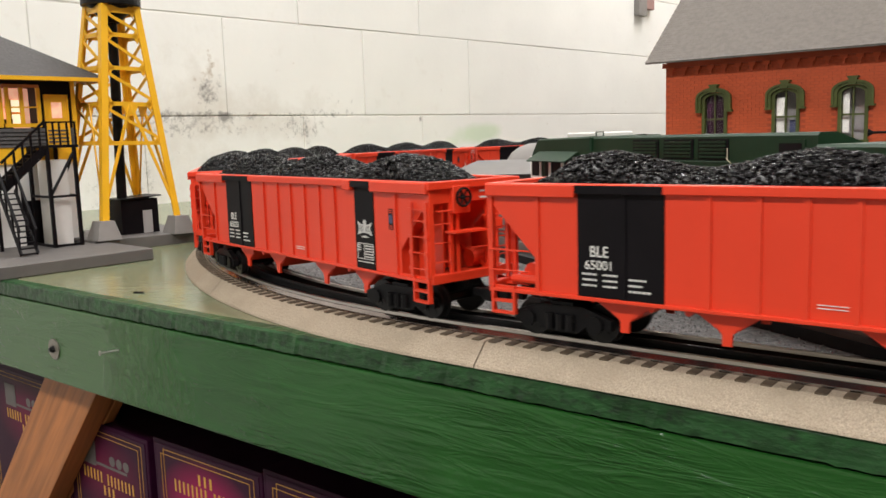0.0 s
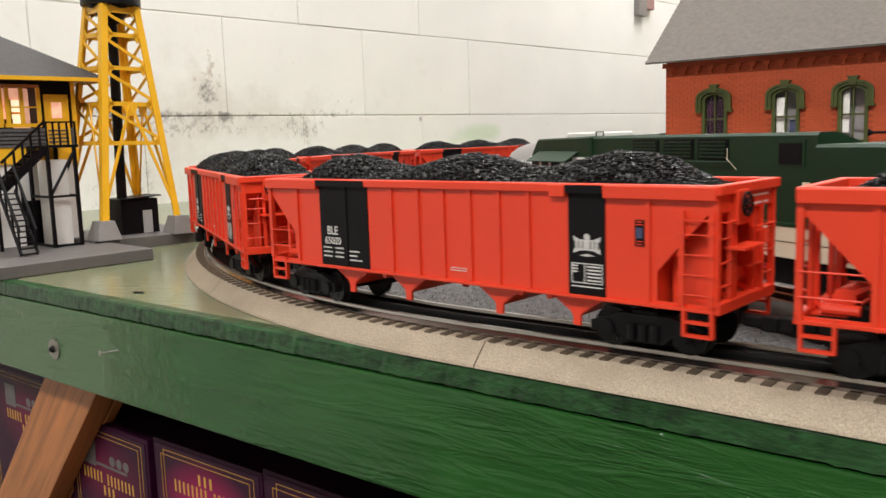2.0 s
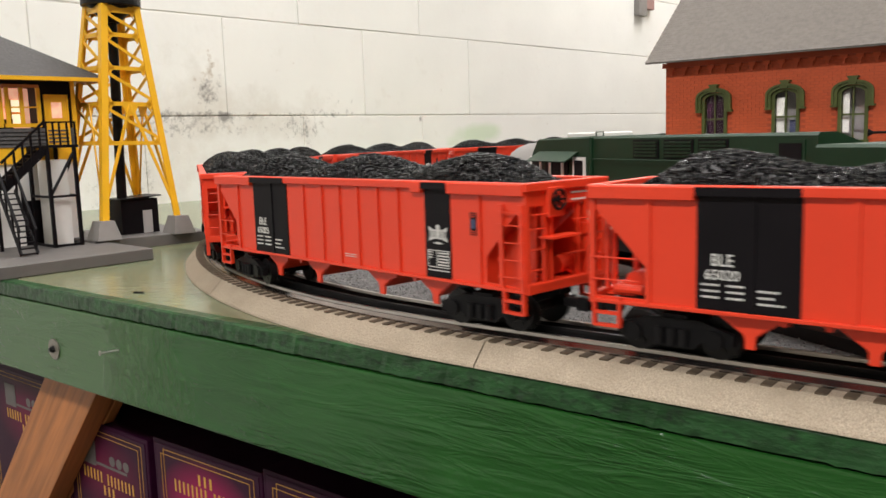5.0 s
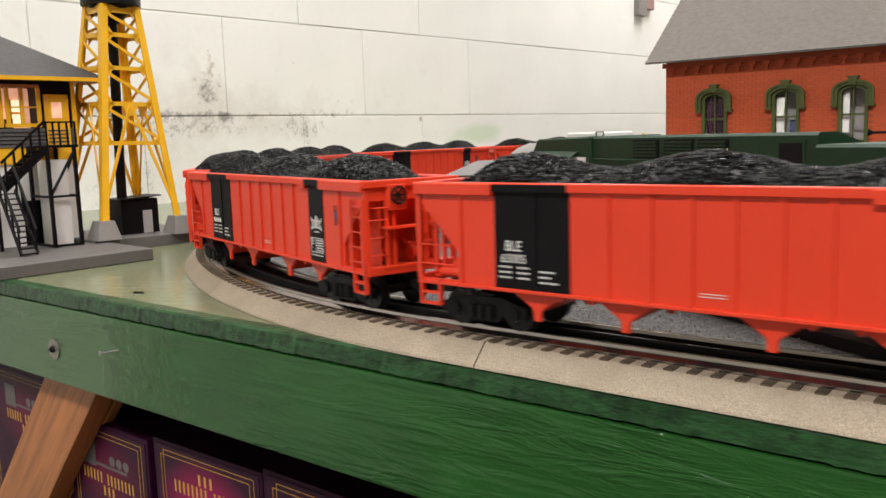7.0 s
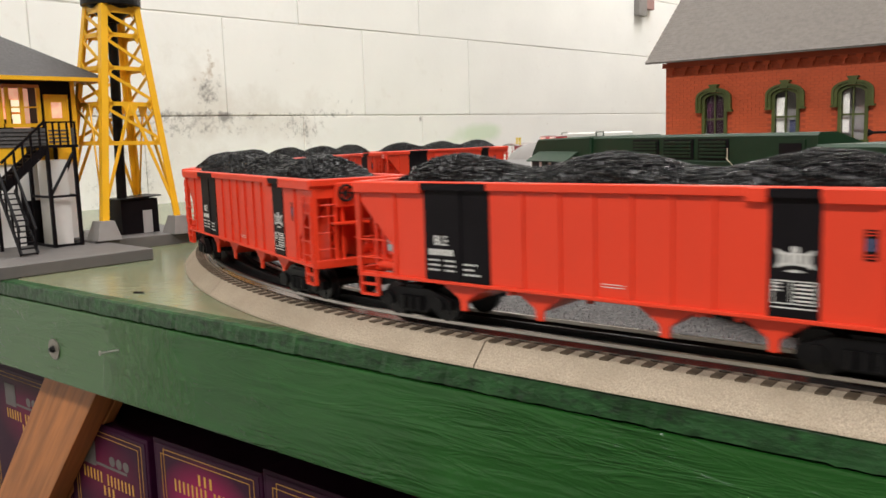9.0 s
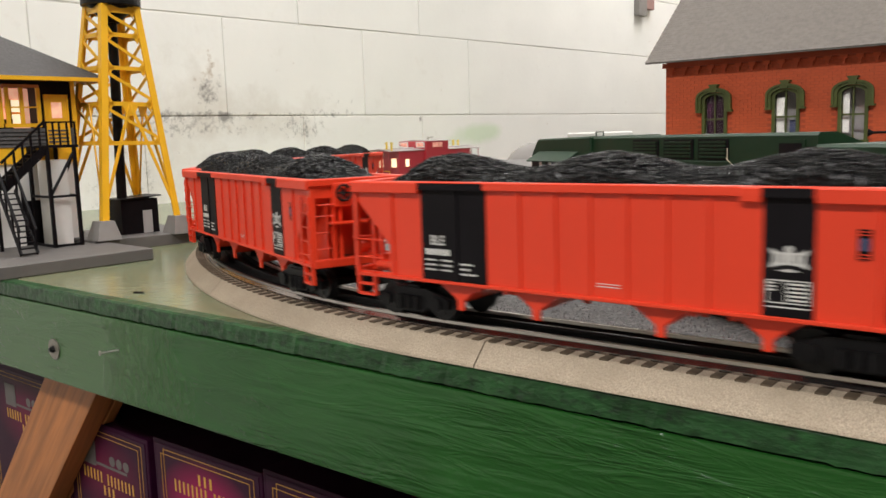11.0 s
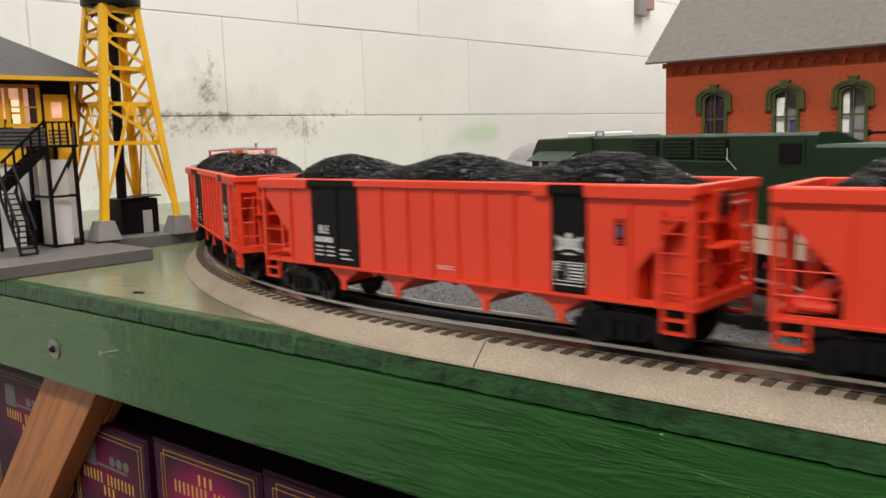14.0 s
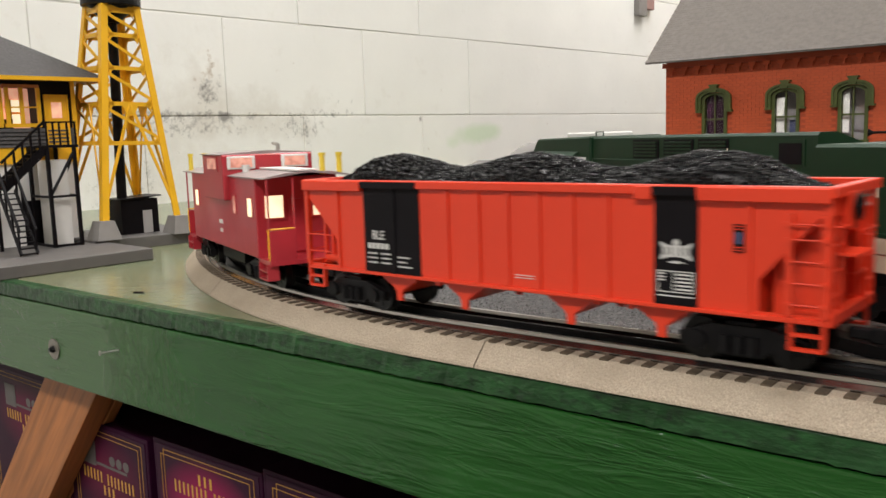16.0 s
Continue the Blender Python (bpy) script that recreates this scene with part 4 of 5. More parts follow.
# ---- brick depot ----
def depot_window(d, cx):
    """Arched window with hood, keystone, frame and four lights."""
    def arch(hw, zb, zs, rise, n=10):
        pts = [(cx - hw, zb)]
        for k in range(n + 1):
            a = math.pi * (1 - k / n)
            pts.append((cx + hw * math.cos(a), zs + rise * math.sin(a)))
        pts.append((cx + hw, zb))
        return pts

    def band(bm, outer, inner, y0, y1):
        n = len(outer)
        vs = [[bm.verts.new((x, y, z)) for x, z in ring] for ring in (outer, inner) for y in (y0, y1)]
        o0, o1, i0, i1 = vs
        for k in range(n - 1):
            bm.faces.new((o0[k], o0[k + 1], i0[k + 1], i0[k]))
            bm.faces.new((o1[k], i1[k], i1[k + 1], o1[k + 1]))
            bm.faces.new((o0[k], o1[k], o1[k + 1], o0[k + 1]))
            bm.faces.new((i0[k], i0[k + 1], i1[k + 1], i1[k]))
        for k in (0, n - 1):
            bm.faces.new((o0[k], i0[k], i1[k], o1[k]))
    w = part("window", boxes((cx - 0.0135, cx + 0.0135, -0.0030, -0.0002, 0.0985, 0.1012)), "trim", d, "olive green arched window")
    bm = bmesh.new()
    band(bm, arch(0.0168, 0.1325, 0.1445, 0.0092), arch(0.0128, 0.1325, 0.1435, 0.0068), -0.0048, 0.0004)
    part("hood", bm, "trim", w)
    bm = bmesh.new()
    band(bm, arch(0.0176, 0.1332, 0.1450, 0.0096), arch(0.0156, 0.1332, 0.1442, 0.0084), -0.0064, -0.0044)
    part("hood_lip", bm, "trim", w)
    for k in (-1, 1):
        part("hood_foot", boxes((cx + k * 0.0153 - 0.0030, cx + k * 0.0153 + 0.0030, -0.0054, 0.0004, 0.1308, 0.1328)), "trim", w)
    bm = bmesh.new()
    prism(bm, [(cx - 0.0026, 0.1500), (cx + 0.0026, 0.1500), (cx + 0.0036, 0.1562), (cx - 0.0036, 0.1562)], -0.0062, 0.0)
    box(bm, cx - 0.0046, cx + 0.0046, -0.0064, 0.0, 0.1560, 0.1578)
    part("keystone", bm, "trim", w)
    bm = bmesh.new()
    band(bm, arch(0.0126, 0.1012, 0.1430, 0.0068), arch(0.0096, 0.1012, 0.1425, 0.0052), -0.0022, 0.003)
    part("window_frame", bm, "trim", w)
    part("mullion", boxes((cx - 0.0007, cx + 0.0007, -0.0006, 0.0012, 0.1012, 0.148)), "trim", w)
    part("transom", boxes((cx - 0.0098, cx + 0.0098, -0.0007, 0.0012, 0.1230, 0.1248)), "trim", w)
    bm = bmesh.new()
    prism(bm, arch(0.0098, 0.1012, 0.1425, 0.0053), 0.0016, 0.0022)
    part("pane", bm, "glass", w).visible_shadow = False


def depot():
    H = Matrix.Translation((0.325, 0.8, 0)) @ Matrix.Rotation(math.atan2(-0.63, 0.777), 4, "Z")
    d = thing("brick_depot", H, "red brick model station with grey slate roof and green windows", "building")
    X0, X1 = -0.1185, 0.46
    wins = [-0.0672, 0.0008, 0.0592, 0.1272, 0.1953, 0.2537]
    # front wall with openings
    xs = [X0] + [v for c in wins for v in (c - 0.0105, c + 0.0105)] + [X1]
    for k in range(0, len(xs), 2):
        part("wall_pier", boxes((xs[k], xs[k + 1], 0.0, 0.004, 0.0, 0.183)), "mortar", d)
    for c in wins:
        part("wall_apron", boxes((c - 0.0105, c + 0.0105, 0.0, 0.004, 0.0, 0.1)), "mortar", d)
        part("wall_head", boxes((c - 0.0105, c + 0.0105, 0.0, 0.004, 0.1492, 0.183)), "mortar", d)
    part("gable_wall", boxes((X0, X0 + 0.004, 0.004, 0.27, 0, 0.183)), "mortar", d)
    part("gable_wall", boxes((X1 - 0.004, X1, 0.004, 0.27, 0, 0.183)), "mortar", d)
    part("back_wall", boxes((X0, X1, 0.27, 0.274, 0, 0.183)), "mortar", d)
    part("inner_floor", boxes((X0 + 0.004, X1 - 0.004, 0.004, 0.27, 0.088, 0.09)), "room", d)
    # added light grey sheet, the panes' pale reflection put into its colour
    part("inner_partition", boxes((X0 + 0.004, X1 - 0.004, 0.022, 0.024, 0.09, 0.18)), "grey", d)
    # coloured sheets seen through the panes
    part("inner_blind", boxes((0.003, 0.0105, 0.0045, 0.0055, 0.095, 0.121)), "blue_print", d)
    part("inner_blind", boxes((-0.009, -0.0020, 0.0045, 0.0055, 0.095, 0.142)), "white", d)
    part("inner_blind", boxes((0.0495, 0.0550, 0.0045, 0.0055, 0.108, 0.144)), "white", d)
    part("inner_blind", boxes((-0.077, -0.060, 0.0065, 0.0075, 0.092, 0.15)), "purple", d)
    for c in wins:
        depot_window(d, c)
    # eaves board and corbels
    part("cornice", boxes((X0 - 0.002, X1 + 0.002, -0.0045, 0.0, 0.1768, 0.1815)), "mortar", d)
    bm = bmesh.new()
    prism(bm, [(-0.0033, 0.1768), (0.0033, 0.1768), (0.0033, 0.1735), (0.0016, 0.1735), (0.0010, 0.1692), (-0.0010, 0.1692), (-0.0016, 0.1735), (-0.0033, 0.1735)], -0.0036, 0.0)
    cor = part("corbel", bm, "brick", d)
    n = int((X1 - X0) / 0.0135)
    for k in range(n):
        m = Matrix.Translation((X0 + 0.007 + k * 0.0135, 0, 0))
        if k == 0:
            cor.matrix_basis = m
        else:
            shared("corbel", cor.data, d, m)
    # roof in overlapping slate courses, 39 degrees
    p = radians(39)
    run = 0.157
    bm = bmesh.new()
    prism(bm, [(-0.020, 0.1820), (0.137, 0.1820 + run * math.tan(p)), (0.294, 0.1820), (0.294, 0.1808), (0.137, 0.1808 + run * math.tan(p)), (-0.020, 0.1808)], -0.1319, X1 + 0.014,
          Matrix(((0, 1, 0, 0), (1, 0, 0, 0), (0, 0, 1, 0), (0, 0, 0, 1))))
    roof = part("roof", bm, "slate", d, "grey slate roof")
    pitch = 0.0041
    bm = bmesh.new()
    back = bmesh.new()
    box(bm, -0.00335, 0.00335, 0.0, 0.0056, 0.0, 0.0004)
    tile = part("slate", bm, "slate", roof)
    made = 0
    for r in range(int(run / math.cos(p) / pitch)):
        base = Vector((0, -0.0205 + r * pitch * math.cos(p), 0.1822 + r * pitch * math.sin(p)))
        k = 0
        x = -0.1319 + (0.00335 if r % 2 == 0 else 0.0067)
        while x < X1 + 0.01:
            m = Matrix.Translation((x, base.y, base.z)) @ Matrix.Rotation(p - 0.045 + random.uniform(-0.004, 0.004), 4, "X")
            if 14 < r < 26 and -0.05 < x < 0.11 and made < 300:
                if made == 0:
                    tile.matrix_basis = m
                else:
                    shared("slate", tile.data, roof, m)
                made += 1
            elif x < 0.2:
                box(back, -0.00335, 0.00335, 0.0, 0.0056, 0.0, 0.0004, m)
            x += 0.0069
    part("slating", back, "slate", roof)["kind"] = "stuff"
    # bricks of the visible upper wall
    bm = boxes((-0.00358, 0.00358, -0.00045, 0.0, 0.0, 0.00232))
    brick = part("brick", bm, "brick", d)
    rest = bmesh.new()
    made, z, r = 0, 0.092, 0
    while z < 0.1735:
        x = X0 + 0.0038 + (0.0038 if r % 2 else 0)
        while x < X1 - 0.004:
            hit = any(abs(x - c) < 0.0150 and z < 0.1495 for c in wins)
            m = Matrix.Translation((x, random.uniform(-0.00015, 0.00015), z))
            if not hit:
                if made < 300 and 0.118 < z < 0.170 and x < 0.075:
                    if made == 0:
                        brick.matrix_basis = m
                    else:
                        shared("brick", brick.data, d, m)
                    made += 1
                elif x < 0.2:
                    box(rest, -0.00358, 0.00358, -0.00045, 0.0, 0.0, 0.00232, m)
            x += 0.0076
        z += 0.00262
        r += 1
    part("brickwork", rest, "brick", d)["kind"] = "stuff"
    # locomotive horn by the third window, held by an added stub to the wall
    bm = bmesh.new()
    rod(bm, (0.110, -0.0005, 0.1075), (0.110, -0.020, 0.1075), 0.0012, 8)
    rod(bm, (0.0800, -0.020, 0.1075), (0.112, -0.020, 0.1075), 0.0012, 8)
    rod(bm, (0.0800, -0.020, 0.1075), (0.0765, -0.020, 0.1075), 0.0012, 12, 0.0034)
    part("lamp_bracket", bm, "black", d)


# ---- parked locomotive ----
def locomotive():
    LO = Matrix.Translation((0.2, 0.5, ZR)) @ Matrix.Rotation(math.atan2(-0.927, 0.375), 4, "Z")
    l = thing("locomotive", LO, "dark green diesel model locomotive with cream frame stripe", "locomotive")
    bm = bmesh.new()
    prism(bm, [(-0.030, 0.047), (-0.030, 0.0938), (-0.0284, 0.0954), (-0.017, 0.0954), (-0.002, 0.0905), (0.016, 0.0850), (0.030, 0.0800), (0.030, 0.047)], -0.155, 0.058,
          Matrix.Rotation(math.pi / 2, 4, "Z") @ Matrix.Diagonal((1, -1, 1, 1)))
    part("long_hood", bm, "loco", l)
    bm = bmesh.new()
    prism(bm, [(-0.0315, 0.047), (-0.0315, 0.0876), (-0.0300, 0.0892), (0.0300, 0.0892), (0.0315, 0.0876), (0.0315, 0.047)], 0.058, 0.135,
          Matrix.Rotation(math.pi / 2, 4, "Z") @ Matrix.Diagonal((1, -1, 1, 1)))
    part("rear_hood", bm, "loco", l)
    bm = bmesh.new()
    prism(bm, [(-0.251, 0.047), (-0.246, 0.0830), (-0.236, 0.0940), (-0.155, 0.0955), (-0.155, 0.047)], -0.0325, 0.0325)
    finish(bm, 0.0012)
    part("cab", bm, "loco", l)
    for x in (-0.238, -0.170):
        wf = part("cab_window", boxes((x - 0.009, x + 0.009, -0.0334, -0.0322, 0.0615, 0.0800)), "white", l, "white cab window frame")
        part("pane", boxes((x - 0.006, x + 0.006, -0.0338, -0.0332, 0.0640, 0.0775)), "black_paint", wf)
    wf = part("cab_window", boxes((-0.222, -0.186, -0.0334, -0.0322, 0.0615, 0.0775)), "black_paint", l)
    for x in (-0.214, -0.194):
        part("pane_bar", boxes((x - 0.002, x + 0.002, -0.0338, -0.0332, 0.0615, 0.0775)), "white", wf)
    bm = bmesh.new()
    prism(bm, [(-0.0325, 0.0842), (-0.0325, 0.0832), (-0.0445, 0.0762), (-0.0450, 0.0770)], -0.233, -0.172, Matrix.Rotation(math.pi / 2, 4, "Z") @ Matrix.Diagonal((1, -1, 1, 1)))
    part("awning", bm, "loco", l, "green sunshade over the cab window")
    bm = boxes((-0.220, -0.166, -0.014, 0.014, 0.0900, 0.0985))
    finish(bm, 0.001)
    part("roof_hatch", bm, "white", l, "white roof hatch")
    for x in (-0.158,):
        bm = bmesh.new()
        for a, b in (((x - 0.005, -0.022, 0.0945), (x - 0.005, -0.022, 0.0985)), ((x - 0.005, -0.022, 0.0985), (x + 0.005, -0.022, 0.0985)), ((x + 0.005, -0.022, 0.0985), (x + 0.005, -0.022, 0.0945))):
            rod(bm, a, b, 0.0005, 6)
        part("lift_ring", bm, "loco", l)
    for x0, x1 in ((-0.1030, -0.0745), (-0.0690, -0.0395), (-0.0350, -0.0080)):
        g = part("louvre_panel", boxes((x0, x1, -0.0306, -0.0298, 0.0800, 0.0925)), "black_paint", l)
        for k in range(5):
            bm = bmesh.new()
            bar(bm, (x0 + 0.002, -0.0308, 0.0818 + k * 0.0022), (x1 - 0.002, -0.0308, 0.0818 + k * 0.0022), 0.0016, 0.0012)
            part("slat", bm, "loco", g)
    fr = part("access_door", boxes((0.030, 0.050, -0.0306, -0.0298, 0.0775, 0.0915)), "loco", l)
    part("door_recess", boxes((0.032, 0.048, -0.0309, -0.0304, 0.0785, 0.0898)), "black_paint", fr)
    bm = bmesh.new()
    rod(bm, (-0.150, -0.0335, 0.0790), (0.0, -0.0335, 0.0790), 0.0005, 6)
    part("handrail", bm, "loco", l)
    bm = bmesh.new()
    rod(bm, (-0.006, -0.0330, 0.0800), (-0.006, -0.0330, 0.0870), 0.00022, 6)
    part("grab_iron", bm, "cream", l)
    bm = bmesh.new()
    rod(bm, (-0.006, -0.034, 0.0815), (0.003, -0.034, 0.0750), 0.00016, 6)
    part("wire_lead", bm, "cream", l)
    for k in range(8):
        if k != 3:
            part("letter_bar", boxes((0.050 + k * 0.0105, 0.055 + k * 0.0105, -0.0319, -0.0314, 0.0640, 0.0695)), "cream", l)
    part("walkway", boxes((-0.262, 0.150, -0.0345, 0.0345, 0.0455, 0.0472)), "loco", l)
    part("frame_skirt", boxes((-0.262, 0.150, -0.0340, 0.0340, 0.0375, 0.0452)), "cream", l, "cream frame stripe")
    part("frame_skirt", boxes((-0.262, 0.150, -0.0337, 0.0337, 0.0285, 0.0368)), "cream", l, "cream lower frame stripe")
    part("underframe", boxes((-0.255, 0.145, -0.024, 0.024, 0.012, 0.0370)), "black", l)
    part("marker_light", boxes((0.016, 0.019, -0.0255, -0.0238, 0.019, 0.022)), "magenta", l)
    for e in (-0.19, 0.08):
        for k in (-0.026, 0, 0.026):
            bm = bmesh.new()
            rod(bm, (e + k, -0.0185, 0.0105), (e + k, 0.0185, 0.0105), 0.0105, 24)
            part("wheelset", bm, "wheel", l)
        bm = bmesh.new()
        for y in (-1, 1):
            prism(bm, [(e - 0.040, 0.012), (e - 0.040, 0.020), (e + 0.040, 0.020), (e + 0.040, 0.012), (e + 0.015, 0.008), (e - 0.015, 0.008)], y * 0.0225 - 0.002, y * 0.0225 + 0.002)
        part("truck_frame", bm, "black", l)
    # its track
    tk = thing("siding_track", LO @ Matrix.Translation((0, 0, -ZR)), "straight siding track under the locomotive", "track", kind="structure")
    part("roadbed", boxes((-0.45, 0.17, -0.030, 0.030, 0.0017, 0.0085)), "web", tk)
    for y in (-0.0159, 0.0, 0.0159):
        part("rail", boxes((-0.45, 0.17, y - 0.0014, y + 0.0014, 0.0085, ZR)), "rail", tk)


def silver_things():
    # small grey-roofed shed and silver rounded railcar end beyond the locomotive
    m = Matrix.Translation((0.055, 1.02, 0)) @ Matrix.Rotation(radians(-12), 4, "Z")
    s = thing("freight_shed", m, "small shed with plain light grey sloping roof", "shed")
    part("wall", boxes((-0.030, 0.075, -0.02, 0.055, 0.0016, 0.070)), "slab", s)
    bm = bmesh.new()
    v = [bm.verts.new(p) for p in ((-0.046, -0.035, 0.0695), (0.09, -0.035, 0.0695), (0.09, 0.07, 0.0695), (-0.046, 0.07, 0.0695), (-0.012, 0.014, 0.0850), (0.056, 0.014, 0.0850))]
    for f in ((0, 1, 5, 4), (1, 2, 5), (2, 3, 4, 5), (3, 0, 4), (3, 2, 1, 0)):
        bm.faces.new([v[i] for i in f])
    part("roof", bm, "roof_grey", s, "plain grey hip roof")
    m = Matrix.Translation((0.112, 1.065, 0.0016)) @ Matrix.Rotation(radians(176), 4, "Z")
    r = thing("silver_railcar", m, "silver rounded-end model railcar parked behind the locomotive", "railcar")
    bm = bmesh.new()
    n, prev = 14, None
    secs = [(-0.13, 1.0), (-0.06, 1.0), (0.0, 0.97), (0.012, 0.90), (0.022, 0.78), (0.029, 0.6)]
    for x, k in secs:
        ring = []
        for i in range(n + 1):
            a = math.pi * i / n
            ring.append(bm.verts.new((x, -0.031 * math.cos(a) * (0.75 + 0.25 * k), 0.045 + (0.0585 * math.sin(a) ** 0.55) * k)))
        ring = [bm.verts.new((x, -0.031 * (0.75 + 0.25 * k), 0.012))] + ring + [bm.verts.new((x, 0.031 * (0.75 + 0.25 * k), 0.012))]
        if prev:
            for i in range(len(ring)):
                j = (i + 1) % len(ring)
                bm.faces.new((prev[i], prev[j], ring[j], ring[i]))
        else:
            bm.faces.new(ring)
        prev = ring
    bm.faces.new(prev[::-1])
    part("body", bm, "concrete", r, "silver grey rounded shell", smooth=True)
    part("undercarriage", boxes((-0.12, 0.015, -0.022, 0.022, 0.0, 0.0125)), "black", r)


# ---- signal house ----
def signal_house():
    ROOT = ROOM
    sl = thing("signal_house", ROOT, "yellow and black two-storey model signal house", "building")
    bm = boxes((0.2465, 0.430, 0.796, 1.13, 0.0004, 0.012))
    finish(bm, 0.0006)
    part("base_slab", bm, "slab", sl, "grey base slab")
    v = 0.95
    part("dado", boxes((0.3665, 0.386, v - 0.0006, v + 0.004, 0.012, 0.0605)), "black_paint", sl)
    part("lower_wall", boxes((0.2520, 0.428, v + 0.0005, 1.12, 0.012, 0.1006)), "white", sl, "white lower wall")
    part("yellow_band", boxes((0.2500, 0.431, v - 0.002, 1.125, 0.1006, 0.1182)), "yellow", sl)
    for k in range(5):
        z = 0.1182 + k * 0.00408
        bm = bmesh.new()
        prism(bm, [(v - 0.0030, z), (v + 0.003, z), (v + 0.003, z + 0.0040), (v - 0.0012, z + 0.0040)], 0.2500, 0.4305, Matrix(((0, 1, 0, 0), (1, 0, 0, 0), (0, 0, 1, 0), (0, 0, 0, 1))))
        part("siding_board", bm, "shingle", sl)
    # upper storey, open behind its windows
    part("upper_wall", boxes((0.3935, 0.4305, v, v + 0.004, 0.1385, 0.19), (0.2500, 0.3935, v, v + 0.004, 0.1845, 0.19)), "black_paint", sl)
    part("corner_post", boxes((0.4280, 0.4325, v - 0.0022, v + 0.0025, 0.1182, 0.19)), "yellow", sl)
    part("end_wall", boxes((0.4265, 0.4305, v + 0.004, 1.12, 0.1182, 0.19)), "black_paint", sl)
    part("back_wall", boxes((0.2500, 0.4265, 1.116, 1.12, 0.1182, 0.19)), "cream", sl)
    part("upper_floor", boxes((0.2500, 0.4265, v + 0.004, 1.116, 0.1370, 0.1385)), "wood", sl)
    # bulb added; inner wall, far windows and frames emit to stand for room light
    part("room_bulb", boxes((0.300, 0.330, 1.02, 1.05, 0.1810, 0.1850)), "glow", sl, "glowing bulb added to light the room")
    part("inner_wall", boxes((0.252, 0.4265, 1.060, 1.062, 0.1385, 0.188)), "glow_room", sl, "inner wall with its own glow for the room light")
    for x in (0.2900, 0.3120, 0.3340, 0.3560, 0.3800, 0.4020):
        iw = part("inner_window", boxes((x, x + 0.0150, 1.0575, 1.0590, 0.1440, 0.1740)), "glow", sl, "bright far window")
        part("jamb", boxes((x - 0.0030, x, 1.0560, 1.0598, 0.1400, 0.1780)), "orange", iw)
        part("glazing_bar", boxes((x, x + 0.0150, 1.0560, 1.0574, 0.1575, 0.1600)), "orange", iw)
    # plain block added for an unidentified red shape
    part("signal_chart", boxes((0.338, 0.346, 0.984, 0.988, 0.1385, 0.1640)), "magenta", sl, "plain red block inside")
    part("inner_desk", boxes((0.345, 0.372, 0.97, 0.99, 0.1385, 0.149)), "black_paint", sl)
    for x in (0.352, 0.366, 0.380):
        part("inner_lever", boxes((x, x + 0.003, 1.00, 1.003, 0.1385, 0.172)), "yellow", sl)
    for k, (x0, x1) in enumerate(((0.3560, 0.3935), (0.3165, 0.3540), (0.2770, 0.3145))):
        w = part("window", boxes((x0, x1, v - 0.0024, v - 0.0004, 0.1395, 0.1435)), "yellow", sl, "yellow framed window")
        part("head", boxes((x0, x1, v - 0.0024, v - 0.0004, 0.1815, 0.1848)), "wood", w)
        for x in (x0 + 0.0015, x1 - 0.0035, (x0 + x1) / 2 - 0.0025):
            part("jamb", boxes((x, x + 0.004, v - 0.0026, v - 0.0002, 0.1435, 0.1815)), "yellow", w)
        part("glazing_bar", boxes((x0, x1, v - 0.0018, v - 0.0006, 0.1600, 0.1615)), "yellow", w)
    dr = part("door", boxes((0.3990, 0.4220, v - 0.0022, v - 0.0002, 0.1195, 0.1735)), "yellow", sl, "yellow door")
    part("door_frame", boxes((0.3975, 0.3992, v - 0.0032, v - 0.0002, 0.1195, 0.1745), (0.4218, 0.4235, v - 0.0032, v - 0.0002, 0.1195, 0.1745), (0.3992, 0.4218, v - 0.0032, v - 0.0002, 0.1730, 0.1745)), "yellow", dr)
    # the door pane glows by itself like the inner wall
    part("pane", boxes((0.4050, 0.4160, v - 0.0028, v - 0.0020, 0.1490, 0.1660)), "glow_room", dr)
    # hip roof
    bm = bmesh.new()
    z0, z1 = 0.1915, 0.2645
    vs = [bm.verts.new(p) for p in ((0.2150, 0.926, z0), (0.4615, 0.926, z0), (0.4615, 1.15, z0), (0.2150, 1.15, z0), (0.336, 1.038, z1), (0.3395, 1.038, z1))]
    for f in ((0, 1, 5, 4), (1, 2, 5), (2, 3, 4, 5), (3, 0, 4), (3, 2, 1, 0)):
        bm.faces.new([vs[i] for i in f])
    part("roof", bm, "shingle", sl, "dark grey shingled hip roof")
    bm = boxes((0.2140, 0.4625, 0.9245, 0.9285, 0.1880, 0.1922), (0.4595, 0.4625, 0.9285, 1.15, 0.1880, 0.1922))
    part("fascia", bm, "yellow", sl, "yellow eaves board")
    part("soffit", boxes((0.2150, 0.4595, 0.9285, 1.15, 0.1892, 0.1905)), "wood", sl)
    # landing, posts and braces
    part("landing", boxes((0.374, 0.4085, 0.897, 0.9475, 0.1165, 0.1195)), "black_paint", sl)
    posts = [(0.3755, 0.899), (0.404, 0.899), (0.3755, 0.945), (0.404, 0.945)]
    for x, y in posts:
        part("post", boxes((x - 0.0017, x + 0.0017, y - 0.0017, y + 0.0017, 0.012, 0.1165)), "black_paint", sl)
    for (a, b) in ((0, 1), (0, 2), (1, 3)):
        for z in (0.0135, 0.0655):
            bm = bmesh.new()
            bar(bm, (*posts[a], z), (*posts[b], z), 0.0024, 0.0024)
            part("beam", bm, "black_paint", sl)
    for a, b in ((0, 1), (3, 1)):
        bm = bmesh.new()
        bar(bm, (*posts[a], 0.0665), (*posts[b], 0.1135), 0.0022, 0.0022, (0.3, 0.3, 1))
